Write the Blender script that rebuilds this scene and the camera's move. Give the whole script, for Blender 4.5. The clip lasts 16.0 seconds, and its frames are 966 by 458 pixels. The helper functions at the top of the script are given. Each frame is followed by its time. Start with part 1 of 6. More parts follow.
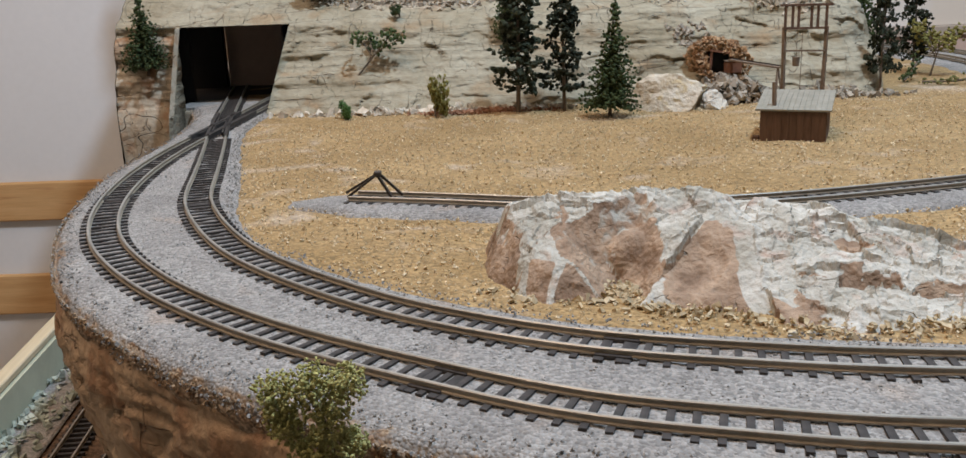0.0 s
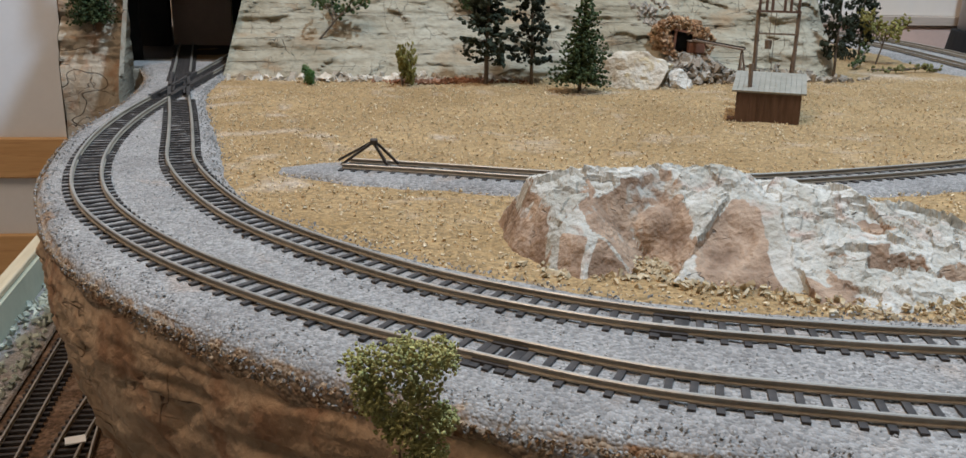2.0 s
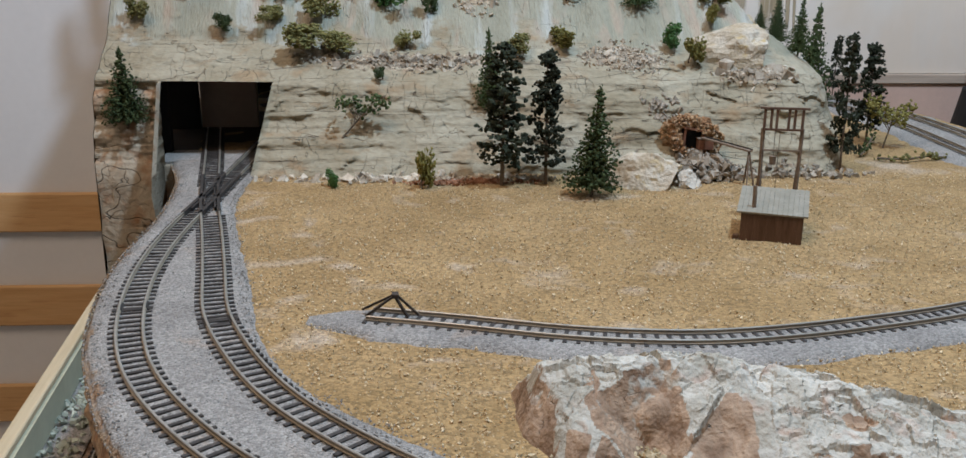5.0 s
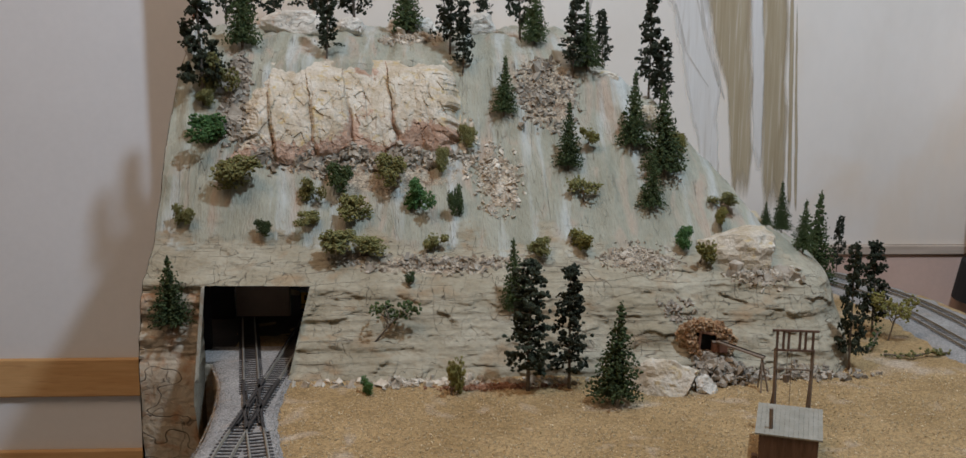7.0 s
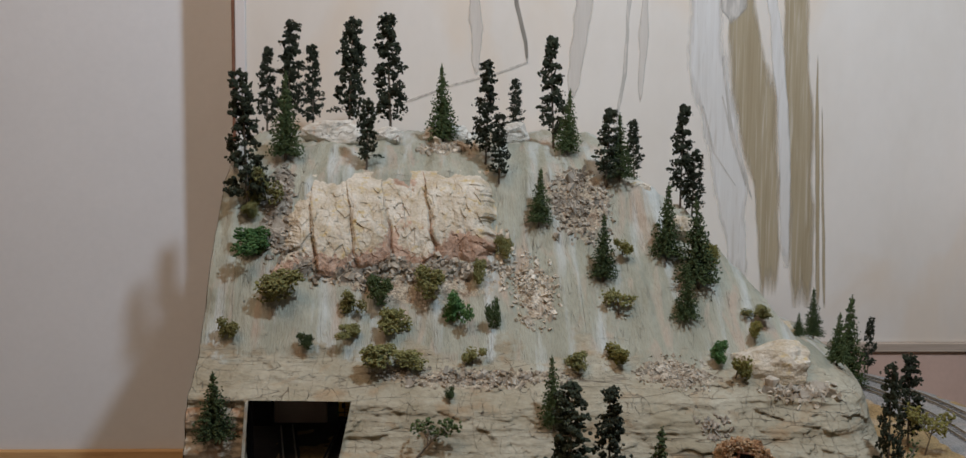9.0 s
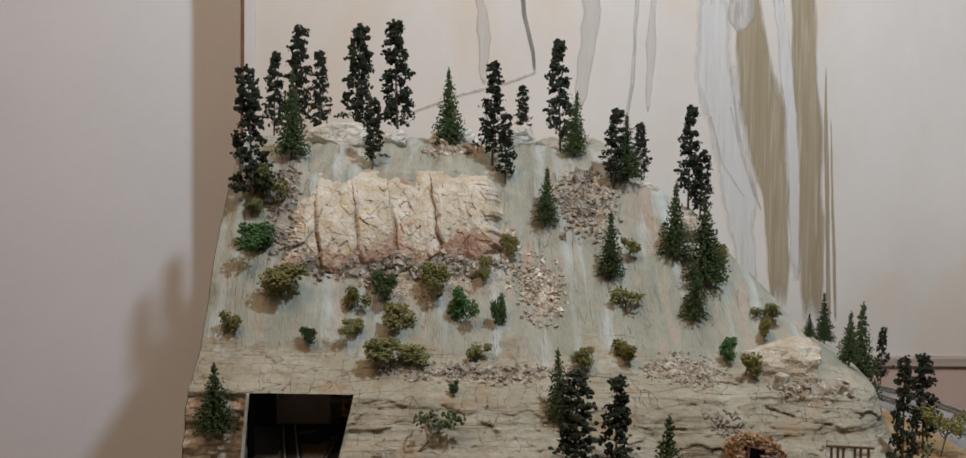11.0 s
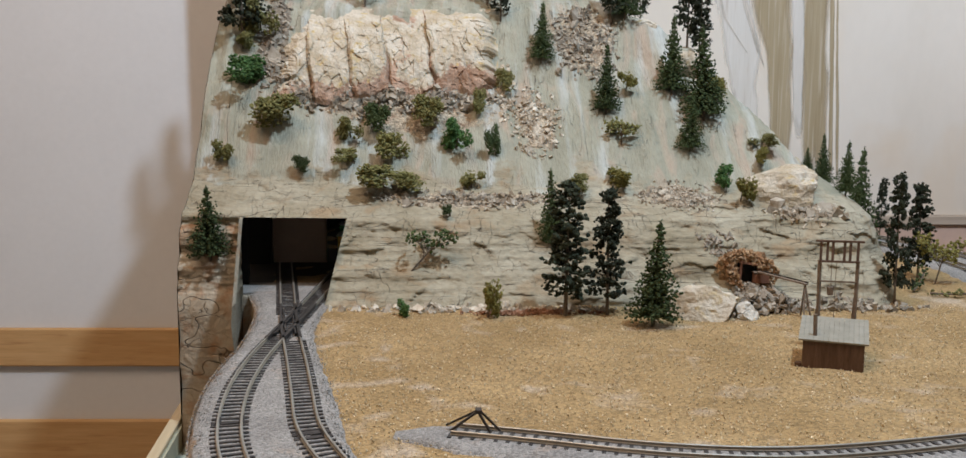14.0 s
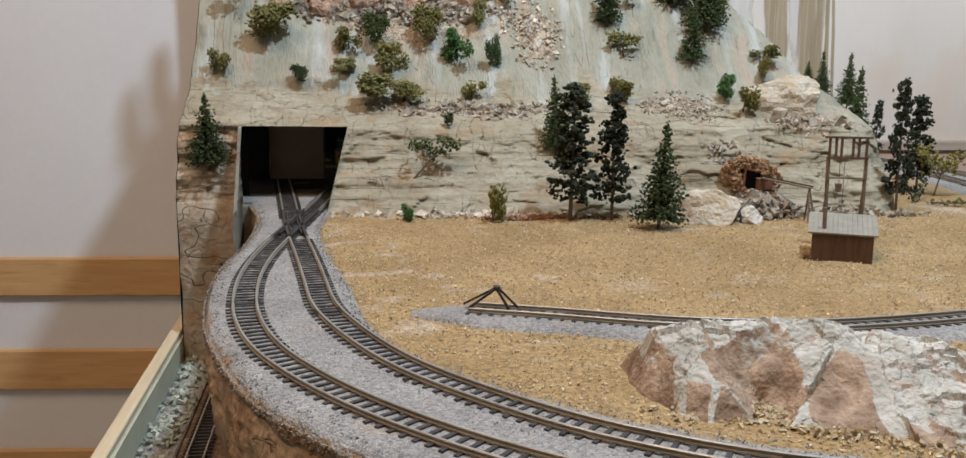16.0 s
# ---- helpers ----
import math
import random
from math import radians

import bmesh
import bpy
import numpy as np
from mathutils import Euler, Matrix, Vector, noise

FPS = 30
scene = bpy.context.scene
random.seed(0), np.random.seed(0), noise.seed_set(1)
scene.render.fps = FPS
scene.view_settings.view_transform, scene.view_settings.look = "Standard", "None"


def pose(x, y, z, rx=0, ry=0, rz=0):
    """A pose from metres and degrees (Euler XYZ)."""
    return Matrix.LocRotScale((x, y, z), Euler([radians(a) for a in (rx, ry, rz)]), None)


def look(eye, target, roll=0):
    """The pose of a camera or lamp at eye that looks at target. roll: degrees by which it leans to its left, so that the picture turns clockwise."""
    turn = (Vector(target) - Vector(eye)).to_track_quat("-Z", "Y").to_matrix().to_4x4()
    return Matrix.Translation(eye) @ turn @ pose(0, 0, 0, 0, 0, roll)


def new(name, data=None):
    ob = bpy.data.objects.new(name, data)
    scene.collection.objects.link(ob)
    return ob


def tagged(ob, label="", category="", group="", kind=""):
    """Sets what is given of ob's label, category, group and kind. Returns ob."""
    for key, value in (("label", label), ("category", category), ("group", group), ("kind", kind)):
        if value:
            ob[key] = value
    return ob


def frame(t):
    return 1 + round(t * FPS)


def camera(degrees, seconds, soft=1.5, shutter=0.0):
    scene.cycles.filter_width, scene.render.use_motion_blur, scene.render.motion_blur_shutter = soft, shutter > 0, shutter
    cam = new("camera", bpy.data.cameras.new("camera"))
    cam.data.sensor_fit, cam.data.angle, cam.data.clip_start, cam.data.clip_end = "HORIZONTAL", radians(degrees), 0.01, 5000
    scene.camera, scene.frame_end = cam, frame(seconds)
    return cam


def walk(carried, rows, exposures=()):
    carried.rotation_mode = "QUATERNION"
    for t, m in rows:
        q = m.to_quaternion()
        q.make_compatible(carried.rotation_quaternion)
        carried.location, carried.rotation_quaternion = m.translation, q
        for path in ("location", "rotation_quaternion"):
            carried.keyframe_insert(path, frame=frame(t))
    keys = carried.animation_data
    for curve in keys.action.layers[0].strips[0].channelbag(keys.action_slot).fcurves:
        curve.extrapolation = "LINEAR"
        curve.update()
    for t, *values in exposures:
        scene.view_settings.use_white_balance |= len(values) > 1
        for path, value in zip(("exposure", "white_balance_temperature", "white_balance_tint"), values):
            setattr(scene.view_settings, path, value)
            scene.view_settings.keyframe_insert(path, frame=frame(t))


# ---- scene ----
cam = camera(54.4, 16.0)
METRES, EYE, TILT, LEAN, TURN = 0.385, 0.0847, -15.3, 2.0, 0.0
ROWS = [
    (0.0, 0.0, 0.0, 0.0, 0.0, 0.0, -0.0),
    (0.5, 0.0008, 0.0124, -0.0157, -0.56, 0.18, 0.01),
    (1.0, -0.0037, 0.0286, -0.0205, -1.24, -0.13, -0.24),
    (1.5, -0.0351, 0.0302, -0.0188, -3.07, -0.43, -0.76),
    (2.0, -0.0831, 0.0162, -0.0015, -5.4, -1.6, -1.58),
    (2.5, -0.0968, 0.0141, -0.0024, -5.47, -1.69, -1.97),
    (3.0, -0.0918, 0.0158, -0.0083, -5.25, -1.87, -2.02),
    (3.5, -0.074, 0.0071, 0.0021, -4.82, -2.52, -1.69),
    (4.0, -0.0692, 0.0018, 0.0556, -4.36, -2.73, -1.4),
    (6.5, -0.1305, -0.1151, 0.2393, -4.14, 4.7, -1.5),
    (7.0, -0.1384, -0.1363, 0.2797, -4.01, 6.5, -1.46),
    (7.5, -0.1483, -0.1598, 0.3109, -3.72, 8.04, -1.52),
    (8.0, -0.1626, -0.1758, 0.3379, -3.72, 9.21, -1.48),
    (8.5, -0.1806, -0.1881, 0.3655, -3.44, 10.16, -1.62),
    (9.0, -0.188, -0.1871, 0.3754, -3.04, 10.35, -1.83),
    (11.5, -0.1633, -0.1418, 0.2466, -2.25, 13.08, -2.19),
    (12.0, -0.1507, -0.1369, 0.2096, -1.95, 11.96, -2.21),
    (12.5, -0.1479, -0.1329, 0.1833, -2.01, 10.82, -2.16),
    (13.0, -0.1433, -0.1317, 0.1558, -1.97, 9.97, -2.14),
    (13.5, -0.1415, -0.1164, 0.1342, -1.98, 8.94, -2.04),
    (14.0, -0.1358, -0.1064, 0.1122, -1.92, 7.76, -1.94),
    (14.5, -0.1428, -0.0952, 0.0907, -2.23, 7.03, -1.92),
    (15.0, -0.1604, -0.0917, 0.0709, -2.73, 6.61, -1.85),
    (15.5, -0.1685, -0.0913, 0.0508, -2.97, 5.9, -1.79),
    (16.0, -0.1716, -0.085, 0.0315, -3.02, 4.86, -1.72),
]
walk(cam, [(t, pose(0, 0, EYE, TILT, LEAN, TURN) @ pose(METRES * x, METRES * y, METRES * z, 90 + pitch, roll, yaw)) for t, x, y, z, yaw, pitch, roll in ROWS],
     [(0.0, 0.05, 6250, 11), (1.0, 0.05, 6150, 10), (2.0, 0.05, 5950, 8), (4.0, 0.05, 5900, 8), (6.3, -0.44, 6200, 11), (9.2, -0.60, 6500, 12), (11.3, -0.46, 6650, 12), (12.5, -0.28, 6600, 11.5), (14.0, -0.06, 6450, 11), (16.0, 0.06, 6400, 11)])

# world, lamps and exposure
world = bpy.data.worlds.new("room_dusk")
scene.world = world
world.use_nodes = True
world.node_tree.nodes["Background"].inputs["Color"].default_value = (1.0, 0.88, 0.76, 1)
world.node_tree.nodes["Background"].inputs["Strength"].default_value = 0.040
scene.view_settings.exposure = 0.0


def lamp(name, kind, m, energy, color, size):
    data = bpy.data.lights.new(name, kind)
    data.energy, data.color = energy, color
    if kind == "AREA":
        data.size = size
    else:
        data.shadow_soft_size = size
    ob = new(name, data)
    ob.matrix_world = m
    return ob


KEY_AT = (0.30, 0.30, 1.05)
FILL_AT = (-0.60, 0.00, 1.60)
lamp("cool_hanging_lamp", "POINT", pose(*KEY_AT), 47, (0.68, 0.84, 1.0), 0.03)
lamp("warm_ceiling_lamp", "AREA", look(FILL_AT, (-0.2, 0.7, 0)), 16.0, (1.0, 0.72, 0.51), 0.8)


# ---- materials ----
def links(m):
    m.use_nodes = True
    t = m.node_tree
    return t, t.nodes, t.links, t.nodes["Principled BSDF"]


def rgb(c):
    return (c[0], c[1], c[2], 1.0)


def surf(name, c1, c2, big=20.0, fine=400.0, c3=None, grain=0.35, rough=0.85, bump=0.4, depth=0.001,
         metal=0.0, cells=False, stretch=(1, 1, 1), vary=0.0, spots=0.62, spec=0.3, cracks=None, streak=None, hollow=None, into=None):
    """Two-scale procedural surface: a broad blend of c1 and c2, patches of c3, fine grain and relief."""
    m = into or bpy.data.materials.new(name)
    t, n, l, bsdf = links(m)
    if into:
        bsdf = n.new("ShaderNodeBsdfPrincipled")
    co = n.new("ShaderNodeTexCoord")
    mp = n.new("ShaderNodeMapping")
    mp.inputs["Scale"].default_value = stretch
    l.new(co.outputs["Object"], mp.inputs["Vector"])
    a = n.new("ShaderNodeTexNoise")
    a.inputs["Scale"].default_value, a.inputs["Detail"].default_value, a.inputs["Roughness"].default_value = big, 6, 0.62
    l.new(mp.outputs[0], a.inputs["Vector"])
    ramp = n.new("ShaderNodeValToRGB")
    ramp.color_ramp.elements[0].position, ramp.color_ramp.elements[1].position = 0.36, 0.64
    ramp.color_ramp.elements[0].color, ramp.color_ramp.elements[1].color = rgb(c1), rgb(c2)
    l.new(a.outputs["Fac"], ramp.inputs["Fac"])
    colour = ramp.outputs["Color"]
    if c3:
        b = n.new("ShaderNodeTexNoise")
        b.inputs["Scale"].default_value, b.inputs["Detail"].default_value, b.inputs["Distortion"].default_value = big * 1.9, 5, 0.6
        off = n.new("ShaderNodeMapping")
        off.inputs["Location"].default_value = (3.1, 1.7, 5.3)
        l.new(mp.outputs[0], off.inputs["Vector"])
        l.new(off.outputs[0], b.inputs["Vector"])
        r2 = n.new("ShaderNodeValToRGB")
        r2.color_ramp.elements[0].position, r2.color_ramp.elements[1].position = spots - 0.07, spots + 0.07
        l.new(b.outputs["Fac"], r2.inputs["Fac"])
        mx = n.new("ShaderNodeMix")
        mx.data_type = "RGBA"
        l.new(r2.outputs["Color"], mx.inputs[0])
        l.new(colour, mx.inputs[6])
        mx.inputs[7].default_value = rgb(c3)
        colour = mx.outputs[2]
    if streak:
        # long washes of thin colour running down the face
        st_scale, st_stretch, st_colour, st_pos = streak
        sm = n.new("ShaderNodeMapping")
        sm.inputs["Scale"].default_value = st_stretch
        l.new(co.outputs["Object"], sm.inputs["Vector"])
        sn = n.new("ShaderNodeTexNoise")
        sn.inputs["Scale"].default_value, sn.inputs["Detail"].default_value = st_scale, 5
        l.new(sm.outputs[0], sn.inputs["Vector"])
        sr = n.new("ShaderNodeValToRGB")
        sr.color_ramp.elements[0].position, sr.color_ramp.elements[1].position = st_pos, st_pos + 0.16
        l.new(sn.outputs["Fac"], sr.inputs["Fac"])
        sx = n.new("ShaderNodeMix")
        sx.data_type = "RGBA"
        l.new(sr.outputs["Color"], sx.inputs[0])
        l.new(colour, sx.inputs[6])
        sx.inputs[7].default_value = rgb(st_colour)
        colour = sx.outputs[2]
    if hollow:
        # brown faces where the outer crust has broken away, and shade put into recess and clefts
        at = n.new("ShaderNodeAttribute")
        at.attribute_name = "hollow"
        hn = n.new("ShaderNodeTexNoise")
        hn.inputs["Scale"].default_value, hn.inputs["Detail"].default_value = 260, 5
        l.new(co.outputs["Object"], hn.inputs["Vector"])
        hm = n.new("ShaderNodeMath")
        hm.operation = "MULTIPLY_ADD"
        l.new(hn.outputs["Fac"], hm.inputs[0])
        hm.inputs[1].default_value = 0.9
        l.new(at.outputs["Fac"], hm.inputs[2])
        hr = n.new("ShaderNodeValToRGB")
        hr.color_ramp.elements[0].position, hr.color_ramp.elements[1].position = 0.86, 0.98
        l.new(hm.outputs[0], hr.inputs["Fac"])
        b2 = n.new("ShaderNodeTexNoise")
        b2.inputs["Scale"].default_value, b2.inputs["Detail"].default_value = 110, 6
        l.new(co.outputs["Object"], b2.inputs["Vector"])
        br = n.new("ShaderNodeValToRGB")
        br.color_ramp.elements[0].position, br.color_ramp.elements[1].position = 0.3, 0.7
        br.color_ramp.elements[0].color, br.color_ramp.elements[1].color = rgb(hollow[0]), rgb(hollow[1])
        l.new(b2.outputs["Fac"], br.inputs["Fac"])
        hx = n.new("ShaderNodeMix")
        hx.data_type = "RGBA"
        l.new(hr.outputs["Color"], hx.inputs[0])
        l.new(colour, hx.inputs[6])
        l.new(br.outputs["Color"], hx.inputs[7])
        colour = hx.outputs[2]
    crack_relief = None
    for ck_scale, ck_stretch, ck_turn, ck_width, ck_colour, ck_fade in cracks or ():
        # thin inked cracks that follow the contours of a stretched noise and fade in and out
        cm = n.new("ShaderNodeMapping")
        cm.inputs["Scale"].default_value = ck_stretch
        cm.inputs["Rotation"].default_value = (0, radians(ck_turn), 0)
        l.new(co.outputs["Object"], cm.inputs["Vector"])
        cn = n.new("ShaderNodeTexNoise")
        cn.inputs["Scale"].default_value, cn.inputs["Detail"].default_value, cn.inputs["Roughness"].default_value = ck_scale, 2, 0.35
        l.new(cm.outputs[0], cn.inputs["Vector"])
        sb0 = n.new("ShaderNodeMath")
        sb0.operation = "SUBTRACT"
        l.new(cn.outputs["Fac"], sb0.inputs[0])
        sb0.inputs[1].default_value = 0.5
        ab = n.new("ShaderNodeMath")
        ab.operation = "ABSOLUTE"
        l.new(sb0.outputs[0], ab.inputs[0])
        cr = n.new("ShaderNodeMapRange")
        cr.inputs["From Min"].default_value, cr.inputs["From Max"].default_value = 0.0, ck_width
        cr.inputs["To Min"].default_value, cr.inputs["To Max"].default_value = 1.0, 0.0
        l.new(ab.outputs[0], cr.inputs["Value"])
        fn = n.new("ShaderNodeTexNoise")
        fn.inputs["Scale"].default_value, fn.inputs["Detail"].default_value = ck_scale * 0.8, 4
        l.new(co.outputs["Object"], fn.inputs["Vector"])
        fr = n.new("ShaderNodeMapRange")
        fr.inputs["From Min"].default_value, fr.inputs["From Max"].default_value = ck_fade, ck_fade + 0.12
        l.new(fn.outputs["Fac"], fr.inputs["Value"])
        fm = n.new("ShaderNodeMath")
        fm.operation = "MULTIPLY"
        l.new(cr.outputs[0], fm.inputs[0])
        l.new(fr.outputs[0], fm.inputs[1])
        cx = n.new("ShaderNodeMix")
        cx.data_type = "RGBA"
        l.new(fm.outputs[0], cx.inputs[0])
        l.new(colour, cx.inputs[6])
        cx.inputs[7].default_value = rgb(ck_colour)
        colour = cx.outputs[2]
        if crack_relief is None:
            crack_relief = fm.outputs[0]
        else:
            am = n.new("ShaderNodeMath")
            am.operation = "MAXIMUM"
            l.new(crack_relief, am.inputs[0])
            l.new(fm.outputs[0], am.inputs[1])
            crack_relief = am.outputs[0]
    if cells:
        f = n.new("ShaderNodeTexVoronoi")
        f.inputs["Scale"].default_value = fine
        l.new(mp.outputs[0], f.inputs["Vector"])
        sep = n.new("ShaderNodeSeparateColor")
        l.new(f.outputs["Color"], sep.inputs[0])
        value, relief = sep.outputs[0], f.outputs["Distance"]
    else:
        f = n.new("ShaderNodeTexNoise")
        f.inputs["Scale"].default_value, f.inputs["Detail"].default_value = fine, 4
        l.new(mp.outputs[0], f.inputs["Vector"])
        value, relief = f.outputs["Fac"], f.outputs["Fac"]
    mr = n.new("ShaderNodeMapRange")
    mr.inputs["To Min"].default_value, mr.inputs["To Max"].default_value = 1 - grain, 1 + grain
    l.new(value, mr.inputs["Value"])
    hs = n.new("ShaderNodeHueSaturation")
    l.new(colour, hs.inputs["Color"])
    if vary:
        oi = n.new("ShaderNodeObjectInfo")
        geo = n.new("ShaderNodeNewGeometry")
        ad = n.new("ShaderNodeMath")
        ad.operation = "ADD"
        l.new(oi.outputs["Random"], ad.inputs[0])
        l.new(geo.outputs["Random Per Island"], ad.inputs[1])
        vr = n.new("ShaderNodeMapRange")
        vr.inputs["From Max"].default_value = 2.0
        vr.inputs["To Min"].default_value, vr.inputs["To Max"].default_value = 1 - vary, 1 + vary
        l.new(ad.outputs[0], vr.inputs["Value"])
        mu = n.new("ShaderNodeMath")
        mu.operation = "MULTIPLY"
        l.new(vr.outputs[0], mu.inputs[0])
        l.new(mr.outputs[0], mu.inputs[1])
        l.new(mu.outputs[0], hs.inputs["Value"])
    else:
        l.new(mr.outputs[0], hs.inputs["Value"])
    l.new(hs.outputs[0], bsdf.inputs["Base Color"])
    bsdf.inputs["Roughness"].default_value, bsdf.inputs["Metallic"].default_value = rough, metal
    bsdf.inputs["Specular IOR Level"].default_value = spec
    if bump:
        bp = n.new("ShaderNodeBump")
        bp.inputs["Strength"].default_value, bp.inputs["Distance"].default_value = bump, depth
        bp.invert = cells
        if crack_relief is not None:
            sb = n.new("ShaderNodeMath")
            sb.operation = "SUBTRACT"
            l.new(relief, sb.inputs[0])
            l.new(crack_relief, sb.inputs[1])
            relief = sb.outputs[0]
        l.new(relief, bp.inputs["Height"])
        l.new(bp.outputs[0], bsdf.inputs["Normal"])
    return bsdf if into else m


def overlay(name, base, layers):
    """A surface of several coats: each later coat lies where its painted mask, ragged by noise, is high."""
    m = bpy.data.materials.new(name)
    t, n, l, bsdf = links(m)
    out = n["Material Output"]
    shader = surf(name, into=m, **base).outputs[0]
    for mask, coat, scale in layers:
        top = surf(name, into=m, **coat).outputs[0]
        at = n.new("ShaderNodeAttribute")
        at.attribute_name = mask
        co = n.new("ShaderNodeTexCoord")
        ns = n.new("ShaderNodeTexNoise")
        ns.inputs["Scale"].default_value, ns.inputs["Detail"].default_value, ns.inputs["Roughness"].default_value = scale, 7, 0.66
        l.new(co.outputs["Object"], ns.inputs["Vector"])
        ad = n.new("ShaderNodeMath")
        ad.operation = "ADD"
        l.new(at.outputs["Fac"], ad.inputs[0])
        l.new(ns.outputs["Fac"], ad.inputs[1])
        rg = n.new("ShaderNodeMapRange")
        rg.inputs["From Min"].default_value, rg.inputs["From Max"].default_value = 0.94, 1.06
        l.new(ad.outputs[0], rg.inputs["Value"])
        mix = n.new("ShaderNodeMixShader")
        l.new(rg.outputs[0], mix.inputs[0])
        l.new(shader, mix.inputs[1])
        l.new(top, mix.inputs[2])
        shader = mix.outputs[0]
    l.new(shader, out.inputs["Surface"])
    return m


M = {}
M["sand"] = surf("golden_sand", (0.275, 0.180, 0.078), (0.36, 0.245, 0.117), 16, 800, (0.42, 0.33, 0.235), 0.34, 0.9, 0.6, 0.0008, cells=True, spots=0.64)
M["ballast"] = surf("grey_ballast", (0.245, 0.232, 0.218), (0.325, 0.31, 0.29), 26, 1200, (0.33, 0.275, 0.23), 0.34, 0.95, 0.8, 0.0006, cells=True, spots=0.66)
INK, FAINT = (0.17, 0.135, 0.10), (0.25, 0.205, 0.15)
CLIFF = dict(c1=(0.285, 0.245, 0.165), c2=(0.41, 0.375, 0.285), big=18, fine=240, c3=(0.33, 0.245, 0.15), grain=0.24, rough=0.9, bump=1.0, depth=0.0012, stretch=(1, 1, 1.8), spots=0.63,
             cracks=[(30, (0.22, 0.5, 3.6), 5, 0.0036, INK, 0.46), (44, (0.16, 0.4, 3.2), -3, 0.0045, FAINT, 0.42), (62, (0.13, 0.3, 2.6), 8, 0.0038, INK, 0.48), (40, (2.4, 1, 0.30), 12, 0.0034, INK, 0.47),
                     (30, (2.2, 1, 0.5), -18, 0.0045, FAINT, 0.47), (48, (1.5, 1, 0.35), 40, 0.0050, INK, 0.52)])
SLOPE = dict(c1=(0.275, 0.268, 0.20), c2=(0.375, 0.367, 0.29), big=15, fine=300, c3=(0.42, 0.34, 0.26), grain=0.18, rough=0.8, bump=0.9, depth=0.0014, stretch=(2.2, 0.6, 0.6), spots=0.60, spec=0.4,
             streak=(13, (5.0, 0.6, 0.6), (0.47, 0.485, 0.45), 0.52), cracks=[(20, (4.0, 0.4, 0.4), 0, 0.005, (0.25, 0.22, 0.17), 0.52), (34, (5.0, 0.4, 0.4), 6, 0.006, (0.27, 0.24, 0.19), 0.50), (26, (0.4, 2.0, 2.0), 0, 0.005, (0.22, 0.19, 0.14), 0.55)])
PILLAR = dict(c1=(0.37, 0.29, 0.20), c2=(0.49, 0.43, 0.335), big=34, fine=260, c3=(0.35, 0.21, 0.12), grain=0.25, rough=0.9, bump=0.9, depth=0.0014, spots=0.58,
              cracks=[(26, (0.8, 1, 1.3), 25, 0.0050, (0.13, 0.10, 0.07), 0.42), (36, (1.3, 1, 0.8), -30, 0.0050, (0.13, 0.10, 0.07), 0.44), (52, (0.9, 1, 1.2), 60, 0.0050, (0.18, 0.14, 0.10), 0.45)])
GRAVEL = dict(c1=(0.36, 0.29, 0.205), c2=(0.46, 0.395, 0.30), big=60, fine=700, c3=(0.26, 0.18, 0.12), grain=0.4, rough=0.95, bump=0.9, depth=0.0012, cells=True, spots=0.6)
M["cliff"] = surf("pale_plaster_rock", **CLIFF)
M["pillar"] = surf("brown_veined_rock", **PILLAR)
M["hill"] = overlay("painted_plaster_hill", CLIFF, [("upper", SLOPE, 60), ("gravel", GRAVEL, 90), ("pillar", PILLAR, 80)])
M["bank"] = surf("ochre_plaster_bank", (0.37, 0.245, 0.145), (0.48, 0.350, 0.230), 34, 260, (0.30, 0.175, 0.10), 0.34, 0.9, 1.0, 0.0022, stretch=(1, 1, 0.7), spots=0.57,
                 cracks=[(40, (0.5, 0.5, 2.6), 5, 0.005, (0.17, 0.10, 0.055), 0.50), (40, (1.8, 1.8, 0.4), 0, 0.005, (0.20, 0.12, 0.07), 0.50)])
M["bed"] = overlay("ballast_mixed_with_soil", dict(c1=(0.245, 0.232, 0.218), c2=(0.325, 0.31, 0.29), big=26, fine=1200, c3=(0.33, 0.275, 0.23), grain=0.34, rough=0.95, bump=0.8, depth=0.0006, cells=True, spots=0.66),
                  [("soil", dict(c1=(0.23, 0.155, 0.095), c2=(0.33, 0.255, 0.18), big=60, fine=1000, c3=(0.20, 0.105, 0.05), grain=0.36, rough=0.95, bump=0.8, depth=0.0008, cells=True, spots=0.6), 160)])
M["pebble"] = surf("golden_pebble", (0.46, 0.35, 0.20), (0.64, 0.54, 0.37), 200, 900, None, 0.2, 0.8, 0.2, 0.0003, vary=0.35)
M["soil_grain"] = surf("brown_soil_grain", (0.25, 0.15, 0.075), (0.42, 0.31, 0.20), 300, 2000, None, 0.2, 0.85, 0.0, vary=0.5)
M["white_rock"] = surf("white_limestone", (0.50, 0.45, 0.375), (0.70, 0.67, 0.60), 60, 420, (0.50, 0.36, 0.26), 0.26, 0.85, 1.0, 0.0012, spots=0.67, cracks=[(80, (1, 1, 1.4), 15, 0.014, (0.24, 0.18, 0.13), 0.46)])
